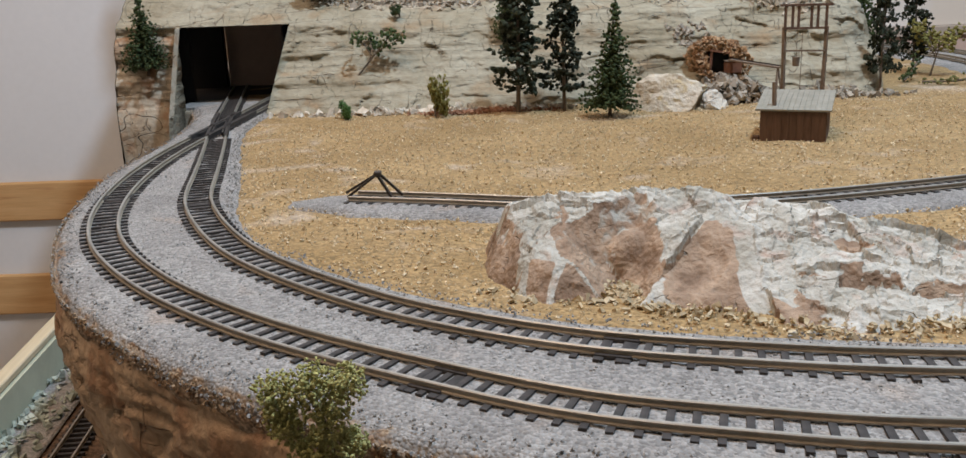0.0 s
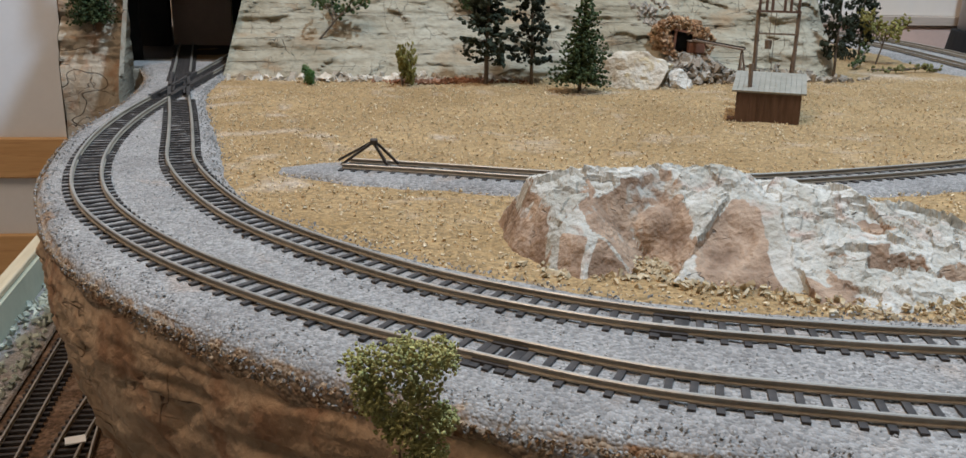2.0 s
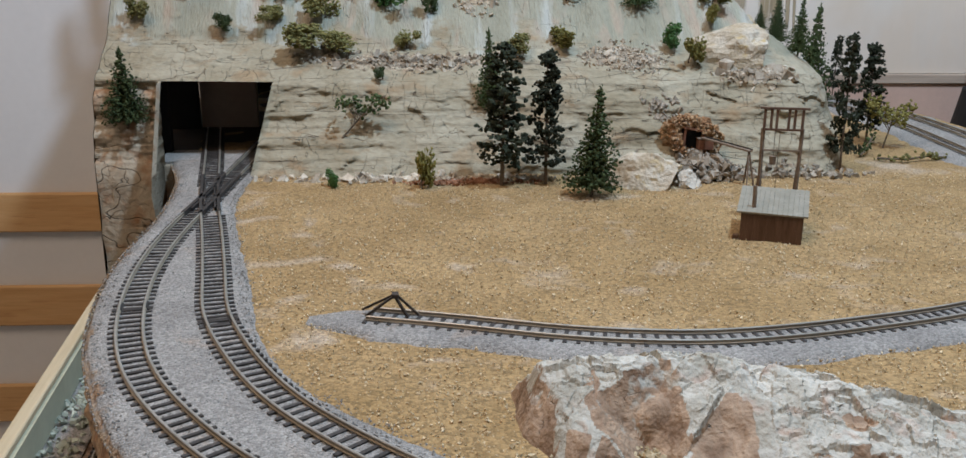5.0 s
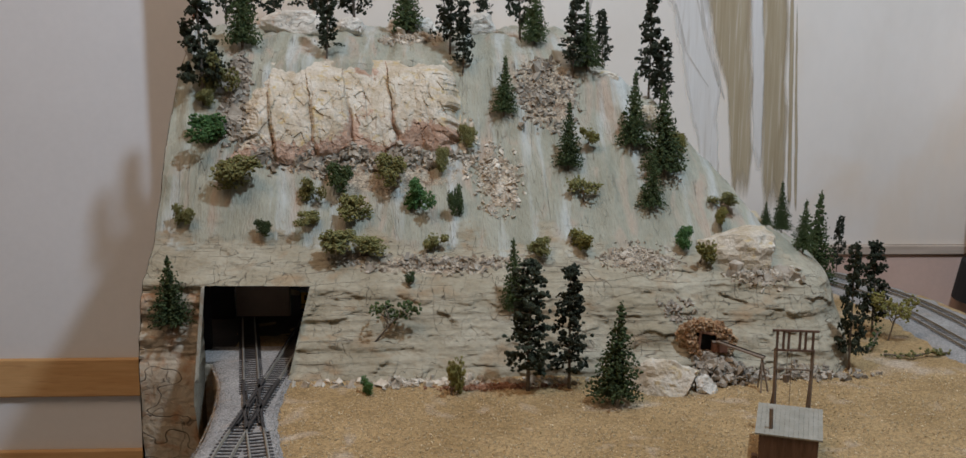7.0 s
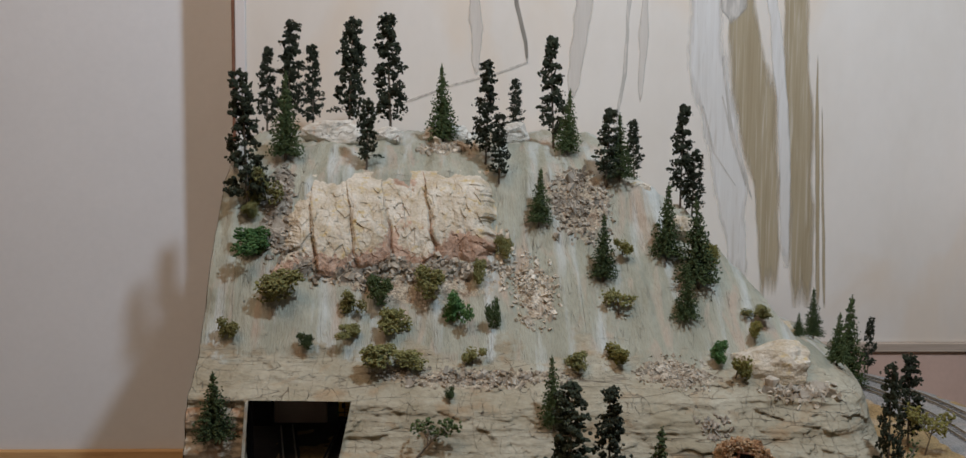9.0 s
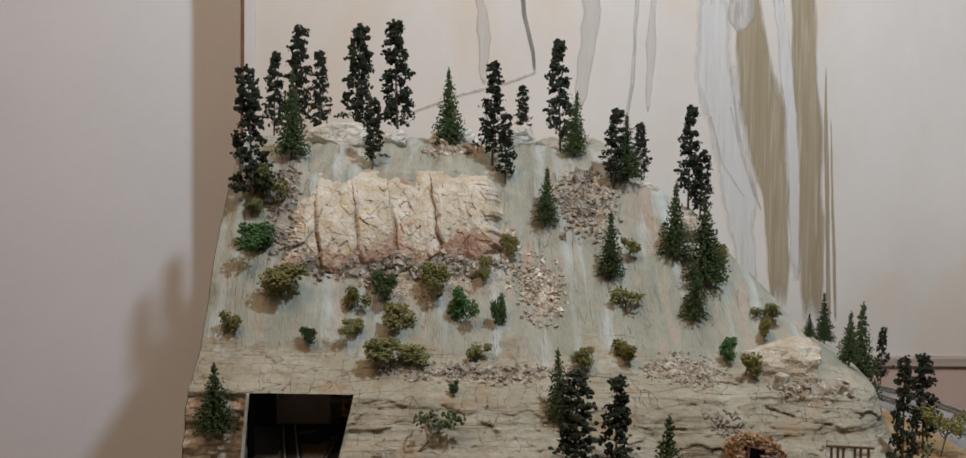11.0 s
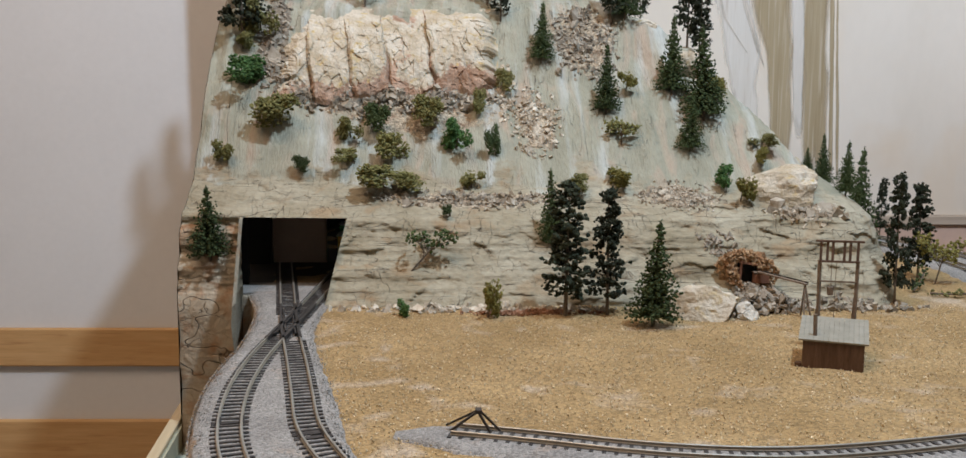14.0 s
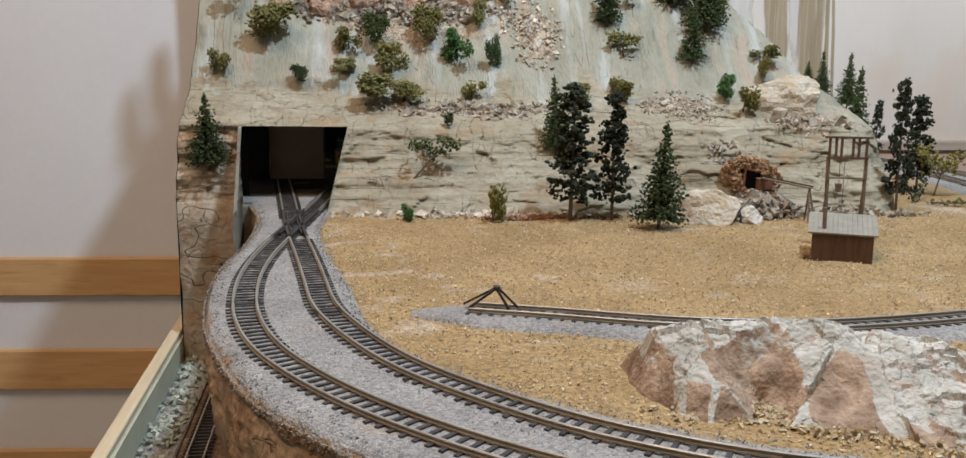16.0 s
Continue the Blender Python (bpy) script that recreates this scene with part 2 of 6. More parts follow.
# brown faces; their darkest tone also carries shade of the recess
M["crust_rock"] = surf("white_crust_over_brown_rock", (0.36, 0.335, 0.275), (0.57, 0.545, 0.485), 60, 520, (0.47, 0.37, 0.30), 0.34, 0.8, 1.0, 0.0011, spots=0.64, cracks=[(120, (0.5, 1.4, 1), 0, 0.007, (0.22, 0.20, 0.17), 0.58)], hollow=((0.18, 0.112, 0.070), (0.48, 0.35, 0.245)))
M["pink_rock"] = surf("pinkish_cream_rock", (0.46, 0.375, 0.26), (0.64, 0.585, 0.49), 60, 420, (0.53, 0.40, 0.19), 0.30, 0.85, 1.0, 0.0016, spots=0.64, hollow=((0.33, 0.20, 0.13), (0.54, 0.385, 0.29)))
M["stone"] = surf("talus_stone", (0.30, 0.24, 0.17), (0.54, 0.49, 0.41), 90, 800, None, 0.2, 0.9, 0.4, 0.0006, vary=0.62)
M["grey_stone"] = surf("grey_talus_stone", (0.20, 0.165, 0.125), (0.38, 0.335, 0.275), 90, 800, None, 0.2, 0.9, 0.4, 0.0006, vary=0.6)
M["grain"] = surf("sand_grain", (0.46, 0.32, 0.16), (0.78, 0.66, 0.46), 300, 2000, None, 0.2, 0.7, 0.0, vary=0.5)
M["ballast_grain"] = surf("ballast_grain", (0.25, 0.24, 0.225), (0.42, 0.41, 0.39), 300, 2000, None, 0.2, 0.85, 0.0, vary=0.45)
M["green_stone"] = surf("green_grey_stone", (0.24, 0.265, 0.215), (0.39, 0.415, 0.35), 90, 800, None, 0.2, 0.85, 0.4, 0.0006, vary=0.5)
M["rail"] = surf("weathered_rail", (0.23, 0.195, 0.145), (0.33, 0.28, 0.21), 40, 900, None, 0.2, 0.5, 0.1, 0.0002)
M["rail_head"] = surf("worn_rail_head", (0.34, 0.32, 0.285), (0.44, 0.42, 0.38), 60, 900, None, 0.1, 0.42, 0.05, 0.0001, metal=0.6)
M["old_head"] = surf("dull_rail_head", (0.30, 0.27, 0.23), (0.40, 0.36, 0.31), 60, 900, None, 0.1, 0.5, 0.05, 0.0001, metal=0.4)
M["sleeper"] = surf("black_plastic_sleeper", (0.030, 0.027, 0.026), (0.055, 0.048, 0.044), 200, 900, None, 0.3, 0.6, 0.2, 0.0002, vary=0.3)
M["wall"] = surf("white_wall_paint", (0.745, 0.755, 0.765), (0.795, 0.805, 0.815), 3, 120, None, 0.03, 0.8, 0.15, 0.0008)
# beige of the unseen room sides, chosen for the warm light they bounce
M["room"] = surf("beige_bounce_wall", (0.40, 0.335, 0.27), (0.46, 0.39, 0.32), 3, 120, None, 0.05, 0.9, 0.1, 0.0008)
M["pink_wall"] = surf("pinkish_wall", (0.60, 0.42, 0.34), (0.66, 0.48, 0.40), 8, 200, None, 0.06, 0.85, 0.2, 0.0008)
M["panel"] = surf("cream_painted_panel", (0.72, 0.66, 0.585), (0.79, 0.74, 0.68), 3, 60, (0.75, 0.66, 0.56), 0.03, 0.75, 0.1, 0.0006, stretch=(1.3, 1, 0.7), spots=0.58)
M["stroke"] = surf("ochre_brush_stroke", (0.36, 0.285, 0.175), (0.47, 0.39, 0.265), 30, 300, (0.56, 0.49, 0.38), 0.08, 0.75, 0.1, 0.0005, stretch=(6, 1, 0.15), spots=0.62)
M["grey_stroke"] = surf("grey_brush_stroke", (0.45, 0.42, 0.38), (0.57, 0.54, 0.49), 60, 300, (0.68, 0.63, 0.57), 0.08, 0.75, 0.1, 0.0005, stretch=(2, 1, 0.3), spots=0.55)
M["pale_stroke"] = surf("pale_brush_stroke", (0.61, 0.56, 0.50), (0.68, 0.63, 0.57), 40, 300, (0.70, 0.65, 0.59), 0.06, 0.75, 0.1, 0.0005, stretch=(3, 1, 0.2), spots=0.62)
M["dark_stroke"] = surf("dark_grey_brush_stroke", (0.22, 0.20, 0.17), (0.34, 0.31, 0.27), 60, 300, None, 0.08, 0.75, 0.1, 0.0005, stretch=(2, 1, 0.3))
M["white_stroke"] = surf("white_brush_stroke", (0.70, 0.67, 0.63), (0.77, 0.75, 0.72), 40, 300, (0.62, 0.58, 0.53), 0.06, 0.7, 0.2, 0.0005, stretch=(4, 1, 0.2), spots=0.64)
M["pine"] = surf("pine_board", (0.56, 0.33, 0.14), (0.66, 0.42, 0.20), 30, 160, (0.46, 0.24, 0.10), 0.12, 0.55, 0.2, 0.0004, stretch=(0.25, 1, 3.5), spots=0.68)
M["pale_pine"] = surf("pale_pine_strip", (0.54, 0.44, 0.28), (0.63, 0.53, 0.36), 40, 200, None, 0.1, 0.6, 0.2, 0.0004, stretch=(3.5, 0.25, 3.5))
M["rail_wood"] = surf("dull_pinkish_wood", (0.44, 0.36, 0.29), (0.53, 0.44, 0.36), 40, 200, None, 0.1, 0.7, 0.2, 0.0004, stretch=(0.25, 1, 3.5))
M["green_paint"] = surf("grey_green_paint", (0.43, 0.43, 0.315), (0.50, 0.50, 0.37), 30, 300, None, 0.06, 0.7, 0.2, 0.0004)
M["earth"] = surf("dark_brown_earth", (0.10, 0.060, 0.035), (0.17, 0.11, 0.070), 40, 700, (0.24, 0.17, 0.12), 0.4, 0.95, 0.7, 0.001, cells=True)
# tunnel floor tone, with the darkness inside put into the colour
M["dark"] = surf("dark_tunnel_floor", (0.05, 0.038, 0.03), (0.075, 0.058, 0.045), 20, 200, None, 0.1, 0.95, 0.1, 0.0005)
M["board"] = surf("bare_brown_board", (0.56, 0.45, 0.38), (0.64, 0.52, 0.44), 20, 200, None, 0.1, 0.9, 0.1, 0.0005)
# real black parts, and panels that stand for dark openings
M["black"] = surf("black_paint_and_dark_openings", (0.012, 0.012, 0.013), (0.02, 0.02, 0.02), 20, 200, None, 0.1, 0.8, 0.1, 0.0005)
M["hut_wall"] = surf("brown_weathered_boards", (0.095, 0.056, 0.038), (0.145, 0.088, 0.062), 150, 700, None, 0.2, 0.85, 0.3, 0.0003, stretch=(3, 3, 0.4))
M["hut_roof"] = surf("grey_brown_roof_boards", (0.25, 0.235, 0.19), (0.31, 0.29, 0.24), 120, 600, None, 0.15, 0.8, 0.3, 0.0003)
M["timber"] = surf("dull_brown_timber", (0.15, 0.11, 0.08), (0.23, 0.175, 0.13), 200, 900, None, 0.2, 0.85, 0.3, 0.0003)
M["cart"] = surf("red_brown_boards", (0.17, 0.075, 0.045), (0.25, 0.12, 0.075), 150, 700, None, 0.2, 0.85, 0.3, 0.0003)
M["buffer"] = surf("black_brown_metal", (0.030, 0.024, 0.020), (0.055, 0.042, 0.034), 200, 900, None, 0.2, 0.5, 0.2, 0.0002)
M["bark"] = surf("grey_brown_bark", (0.10, 0.075, 0.055), (0.17, 0.135, 0.10), 200, 900, None, 0.25, 0.9, 0.3, 0.0004)
M["dark_leaf"] = surf("blackish_green_foam", (0.018, 0.024, 0.014), (0.040, 0.048, 0.028), 120, 900, None, 0.4, 0.95, 0.4, 0.0008, vary=0.4)
M["green_leaf"] = surf("conifer_green_flock", (0.034, 0.058, 0.022), (0.085, 0.11, 0.042), 120, 900, None, 0.4, 0.95, 0.4, 0.0008, vary=0.4)
M["olive_leaf"] = surf("olive_green_flock", (0.15, 0.145, 0.052), (0.26, 0.245, 0.095), 120, 900, None, 0.4, 0.95, 0.4, 0.0008, vary=0.4)
M["yellow_leaf"] = surf("yellow_olive_flock", (0.17, 0.155, 0.040), (0.26, 0.235, 0.075), 120, 900, None, 0.4, 0.95, 0.4, 0.0008, vary=0.4)
M["bush_leaf"] = surf("soft_olive_flock", (0.26, 0.25, 0.085), (0.42, 0.40, 0.165), 200, 1500, None, 0.35, 0.95, 0.4, 0.0005, vary=0.35)
M["fresh_leaf"] = surf("fresh_green_flock", (0.05, 0.115, 0.035), (0.095, 0.185, 0.06), 120, 900, None, 0.4, 0.95, 0.4, 0.0008, vary=0.4)
M["rust"] = surf("rust_orange_earth", (0.30, 0.155, 0.075), (0.46, 0.30, 0.165), 140, 900, (0.52, 0.40, 0.28), 0.35, 0.95, 0.8, 0.001, cells=True, vary=0.4)
M["red_earth"] = surf("red_brown_earth", (0.19, 0.085, 0.045), (0.30, 0.16, 0.095), 140, 900, None, 0.3, 0.95, 0.4, 0.0006, vary=0.4)
M["green_paint_car"] = surf("green_paint_car_finish", (0.03, 0.2, 0.05), (0.04, 0.25, 0.07), 80, 500, None, 0.05, 0.45, 0.05, 0.0002)
M["yellow_paint"] = surf("yellow_paint_finish", (0.72, 0.42, 0.03), (0.78, 0.48, 0.05), 80, 500, None, 0.05, 0.45, 0.05, 0.0002)
M["white_paint"] = surf("white_paint_finish", (0.75, 0.75, 0.72), (0.8, 0.8, 0.78), 80, 500, None, 0.05, 0.5, 0.05, 0.0002)
M["plastic"] = surf("white_plastic", (0.70, 0.66, 0.64), (0.74, 0.70, 0.68), 5, 200, None, 0.02, 0.4, 0.0)


def feather(m, scale):
    """Let a brush stroke thin out: it covers less where its mask falls and the bristles leave gaps."""
    t = m.node_tree
    n, l = t.nodes, t.links
    at = n.new("ShaderNodeAttribute")
    at.attribute_name = "cover"
    co = n.new("ShaderNodeTexCoord")
    mp = n.new("ShaderNodeMapping")
    mp.inputs["Scale"].default_value = (5, 1, 0.25)
    ns = n.new("ShaderNodeTexNoise")
    ns.inputs["Scale"].default_value, ns.inputs["Detail"].default_value = scale, 5
    l.new(co.outputs["Object"], mp.inputs["Vector"])
    l.new(mp.outputs[0], ns.inputs["Vector"])
    ad = n.new("ShaderNodeMath")
    ad.operation = "ADD"
    l.new(at.outputs["Fac"], ad.inputs[0])
    l.new(ns.outputs["Fac"], ad.inputs[1])
    rg = n.new("ShaderNodeMapRange")
    rg.inputs["From Min"].default_value, rg.inputs["From Max"].default_value = 0.62, 1.25
    rg.inputs["To Max"].default_value = 0.92
    l.new(ad.outputs[0], rg.inputs["Value"])
    clear = n.new("ShaderNodeBsdfTransparent")
    mix = n.new("ShaderNodeMixShader")
    l.new(rg.outputs[0], mix.inputs[0])
    l.new(clear.outputs[0], mix.inputs[1])
    l.new(n["Principled BSDF"].outputs[0], mix.inputs[2])
    l.new(mix.outputs[0], n["Material Output"].inputs["Surface"])


for key in ("stroke", "grey_stroke", "pale_stroke", "dark_stroke", "white_stroke"):
    feather(M[key], 30)


# ---- mesh helpers ----
def mesh_object(name, verts, faces, material, parent=None, label="", smooth=False):
    me = bpy.data.meshes.new(name)
    me.from_pydata([tuple(v) for v in verts], [], faces)
    for one in material if isinstance(material, (list, tuple)) else [material]:
        me.materials.append(one)
    if smooth:
        me.polygons.foreach_set("use_smooth", [True] * len(me.polygons))
    me.update()
    ob = new(name, me)
    if parent:
        ob.parent = parent
    if label:
        tagged(ob, label)
    return ob


def part(name, bm, material, parent=None, label="", smooth=False):
    me = bpy.data.meshes.new(name)
    bm.to_mesh(me)
    bm.free()
    for one in material if isinstance(material, (list, tuple)) else [material]:
        me.materials.append(one)
    if smooth:
        me.polygons.foreach_set("use_smooth", [True] * len(me.polygons))
    ob = new(name, me)
    if parent:
        ob.parent = parent
    if label:
        tagged(ob, label)
    return ob


def empty(name, m, label, category, group="", kind=""):
    ob = new(name)
    ob.empty_display_size = 0.01
    ob.matrix_world = m
    return tagged(ob, label, category, group, kind)


def box_bm(x0, y0, z0, x1, y1, z1, bevel=0.0, bm=None):
    bm = bm or bmesh.new()
    made = bmesh.ops.create_cube(bm, size=1, matrix=Matrix.Translation(((x0 + x1) / 2, (y0 + y1) / 2, (z0 + z1) / 2)) @ Matrix.Diagonal((x1 - x0, y1 - y0, z1 - z0, 1)))
    if bevel:
        edges = {e for v in made["verts"] for e in v.link_edges}
        bmesh.ops.bevel(bm, geom=list(edges), offset=bevel, segments=1, affect="EDGES")
    return bm


def rod_bm(a, b, r, sides=6, r2=None, bm=None):
    bm = bm or bmesh.new()
    a, b = Vector(a), Vector(b)
    m = Matrix.Translation((a + b) / 2) @ (b - a).to_track_quat("Z", "Y").to_matrix().to_4x4()
    bmesh.ops.create_cone(bm, cap_ends=True, segments=sides, radius1=r, radius2=r if r2 is None else r2, depth=(b - a).length, matrix=m)
    return bm


def beam_bm(a, b, w, h, bm=None):
    """A square-cut stick from a to b."""
    bm = bm or bmesh.new()
    a, b = Vector(a), Vector(b)
    m = Matrix.Translation((a + b) / 2) @ (b - a).to_track_quat("Z", "Y").to_matrix().to_4x4() @ Matrix.Diagonal((w, h, (b - a).length, 1))
    bmesh.ops.create_cube(bm, size=1, matrix=m)
    return bm


def nz(x, y, z, s, octaves=4):
    return noise.fractal(Vector((x * s, y * s, z * s)), 1.0, 2.0, octaves)


def spline(points, step, ease=0.0):
    """Evenly spaced samples of a smooth curve through the control points, eased over that many metres."""
    pts = [Vector((*p, 0)) for p in points]
    pts = [2 * pts[0] - pts[1]] + pts + [2 * pts[-1] - pts[-2]]
    dense = []
    for i in range(1, len(pts) - 2):
        p0, p1, p2, p3 = pts[i - 1:i + 3]
        for k in range(40):
            t = k / 40
            dense.append(0.5 * ((2 * p1) + (p2 - p0) * t + (2 * p0 - 5 * p1 + 4 * p2 - p3) * t * t + (3 * p1 - p0 - 3 * p2 + p3) * t ** 3))
    dense.append(pts[-2])
    length = [0.0]
    for a, b in zip(dense, dense[1:]):
        length.append(length[-1] + (b - a).length)
    count = max(2, int(length[-1] / step))
    grid = np.linspace(0, length[-1], count)
    xs, ys = np.interp(grid, length, [p.x for p in dense]), np.interp(grid, length, [p.y for p in dense])
    if ease:
        wide = max(1, int(3 * ease / step))
        bell = np.exp(-0.5 * (np.arange(-wide, wide + 1) * step / ease) ** 2)
        bell /= bell.sum()
        for values in (xs, ys):
            head = 2 * values[0] - values[wide:0:-1]
            tail = 2 * values[-1] - values[-2:-wide - 2:-1]
            values[:] = np.convolve(np.concatenate([head, values, tail]), bell, "valid")
    return np.stack([xs, ys], 1)


def normals2(c):
    d = np.gradient(c, axis=0)
    d /= np.linalg.norm(d, axis=1)[:, None]
    return d, np.stack([-d[:, 1], d[:, 0]], 1)


def sheet(rows):
    """Vertices and quads of a grid given as rows of points."""
    verts = [p for row in rows for p in row]
    n = len(rows[0])
    faces = [(i * n + j, i * n + j + 1, (i + 1) * n + j + 1, (i + 1) * n + j) for i in range(len(rows) - 1) for j in range(n - 1)]
    return verts, faces


def step01(a, b, x):
    t = min(1, max(0, (x - a) / (b - a)))
    return t * t * (3 - 2 * t)


# ---- the room ----
def slab(name, x0, y0, z0, x1, y1, z1, material, label, category, kind="structure", bevel=0.0):
    return tagged(part(name, box_bm(x0, y0, z0, x1, y1, z1, bevel), material), label, category, kind=kind)


WALL_Y, PANEL_Y, DECK = 1.21, 1.10, -0.12
slab("wall_north", -2.2, WALL_Y, -1.0, 2.2, WALL_Y + 0.1, 2.5, M["wall"], "plain white painted wall behind the layout", "wall")
# unseen sides, floor and ceiling, added to bounce warm light onto the layout
slab("wall_west", -2.3, -2.1, -1.0, -2.2, WALL_Y + 0.1, 2.5, M["room"], "unseen beige side wall added to bounce light", "wall")
slab("wall_east", 2.2, -2.1, -1.0, 2.3, WALL_Y + 0.1, 2.5, M["room"], "unseen beige side wall added to bounce light", "wall")
slab("wall_south", -2.3, -2.2, -1.0, 2.3, -2.1, 2.5, M["room"], "unseen beige wall added behind the camera to bounce light", "wall")
slab("floor", -2.3, -2.2, -1.05, 2.3, WALL_Y + 0.1, -1.0, M["room"], "unseen beige floor added to bounce light", "floor")
slab("ceiling", -2.3, -2.2, 2.5, 2.3, WALL_Y + 0.1, 2.55, M["room"], "unseen beige ceiling added to bounce light", "ceiling")

# pine boards fixed across the wall
for top, height in ((-0.160, 0.052), (-0.286, 0.056), (-0.428, 0.055)):
    slab("wall_board", -1.6, WALL_Y - 0.009, top - height, -0.05, WALL_Y - 0.001, top, M["pine"], "horizontal pine board fixed across the white wall", "board", kind="", bevel=0.002)

# painted backdrop panel with its wooden bottom rail
backdrop = empty("backdrop_panel", pose(0, PANEL_Y, 0), "cream painted backdrop board with ochre brush strokes behind the hill", "backdrop")
part("board", box_bm(-0.302, 0.0, 0.008, 1.3, 0.006, 0.75), M["panel"], backdrop)
part("edge_strip", box_bm(-0.3110, -0.004, 0.0, -0.2985, 0.008, 0.75, 0.001), M["plastic"], backdrop, "white edge strip")
part("edge_trim", box_bm(-0.3145, -0.005, 0.0, -0.3112, 0.009, 0.75, 0.0006), M["cart"], backdrop, "thin dark brown edge trim")
part("bottom_rail", box_bm(-0.302, -0.006, -0.004, 1.3, 0.008, 0.0075, 0.001), M["rail_wood"], backdrop, "dull pinkish wooden bottom rail")
slab("wall_lower_band", 0.30, PANEL_Y - 0.002, -0.6, 2.2, PANEL_Y + 0.004, -0.0045, M["pink_wall"], "pinkish lower wall below the backdrop board", "wall")


def stroke(way, material, label, seed, wob=0.004):
    """A brush stroke laid on the board: a ribbon with uneven edges through (height, x, width)."""
    zs, xs_, ws = zip(*way)
    rows = []
    for i in range(71):
        z = zs[0] + (zs[-1] - zs[0]) * i / 70
        order = -1 if zs[0] > zs[-1] else 1
        x, w = np.interp(z, zs[::order], xs_[::order]), np.interp(z, zs[::order], ws[::order])
        j1, j2 = wob * nz(seed, z * 9, 0, 1.5), wob * nz(seed, z * 9, 9, 1.5)
        xa, xb = x - w * 0.62 + j1, x + w * 0.62 + j2
        rows.append([(xa + (xb - xa) * k / 8, -0.0002 - 0.00005 * seed, z) for k in range(9)])
    v, f = sheet(rows)
    ob = mesh_object("brush_stroke", v, f, M[material], backdrop, label)
    ends = [min(1.0, 0.15 + i / 8, 0.15 + (70 - i) / 8) for i in range(71)]
    ob.data.attributes.new("cover", "FLOAT", "POINT").data.foreach_set("value", [0.95 * min(1.0, k / 1.8, (8 - k) / 1.8) * ends[i] for i in range(71) for k in range(9)])
    return ob


stroke([(0.60, 0.275, 0.030), (0.413, 0.291, 0.030), (0.31, 0.308, 0.050), (0.20, 0.328, 0.030), (0.06, 0.337, 0.020)], "stroke", "ochre brush stroke", 1)
stroke([(0.60, 0.345, 0.026), (0.413, 0.357, 0.028), (0.31, 0.364, 0.032), (0.20, 0.370, 0.030), (0.05, 0.376, 0.024)], "stroke", "ochre brush stroke", 2)
stroke([(0.36, 0.385, 0.002), (0.25, 0.389, 0.005), (0.05, 0.398, 0.005)], "stroke", "thin ochre brush stroke", 3, 0.001)
stroke([(0.30, 0.393, 0.001), (0.20, 0.398, 0.003), (0.05, 0.406, 0.003)], "stroke", "thin ochre brush stroke", 4, 0.001)
stroke([(0.52, 0.285, 0.012), (0.413, 0.280, 0.028), (0.395, 0.280, 0.002)], "grey_stroke", "dark grey smear", 6, 0.004)
stroke([(0.50, 0.012, 0.006), (0.413, 0.020, 0.005), (0.37, 0.031, 0.0045), (0.345, 0.034, 0.003)], "dark_stroke", "thin dark grey painted line", 7, 0.0008)
stroke([(0.50, 0.100, 0.016), (0.40, 0.098, 0.022), (0.30, 0.088, 0.006)], "pale_stroke", "faint grey brush stroke", 8, 0.006)
stroke([(0.50, 0.160, 0.004), (0.33, 0.150, 0.005), (0.24, 0.136, 0.003)], "grey_stroke", "faint grey brush stroke", 9, 0.003)
stroke([(0.46, 0.176, 0.005), (0.38, 0.172, 0.010), (0.30, 0.170, 0.002)], "pale_stroke", "faint grey brush stroke", 10, 0.003)
stroke([(0.46, -0.035, 0.010), (0.39, -0.030, 0.016), (0.33, -0.028, 0.004)], "pale_stroke", "faint grey brush stroke", 11, 0.006)
stroke([(0.46, 0.245, 0.030), (0.34, 0.252, 0.044), (0.20, 0.285, 0.040), (0.08, 0.300, 0.020)], "white_stroke", "broad white brush stroke", 5, 0.006)
stroke([(0.46, 0.322, 0.014), (0.30, 0.345, 0.014), (0.10, 0.356, 0.010)], "white_stroke", "white brush stroke between the ochre ones", 12, 0.003)
for way, seed_ in (([(0.36, 0.268, 0.002), (0.27, 0.282, 0.003), (0.18, 0.312, 0.002)], 13), ([(0.31, 0.270, 0.002), (0.25, 0.286, 0.002), (0.20, 0.303, 0.002)], 14), ([(0.30, 0.245, 0.0015), (0.24, 0.262, 0.002), (0.20, 0.290, 0.0015)], 15)):
    stroke(way, "grey_stroke", "thin grey bristle mark", seed_, 0.001)
for a_, b_ in (((-0.125, 0.292), (-0.055, 0.318)), ((-0.055, 0.318), (0.000, 0.333)), ((0.000, 0.333), (0.034, 0.346))):
    rows = [[(a_[0] + (b_[0] - a_[0]) * k / 12, -0.0009, a_[1] + (b_[1] - a_[1]) * k / 12 + s_ * (0.0013 + 0.0006 * nz(k, a_[0], 0, 0.7))) for s_ in (-1, 1)] for k in range(13)]
    line = mesh_object("brush_stroke", *sheet(rows), M["grey_stroke"], backdrop, "thin grey painted line")
    line.data.attributes.new("cover", "FLOAT", "POINT").data.foreach_set("value", [0.55 + 0.5 * abs(a_[0] + 0.03)] * 26)


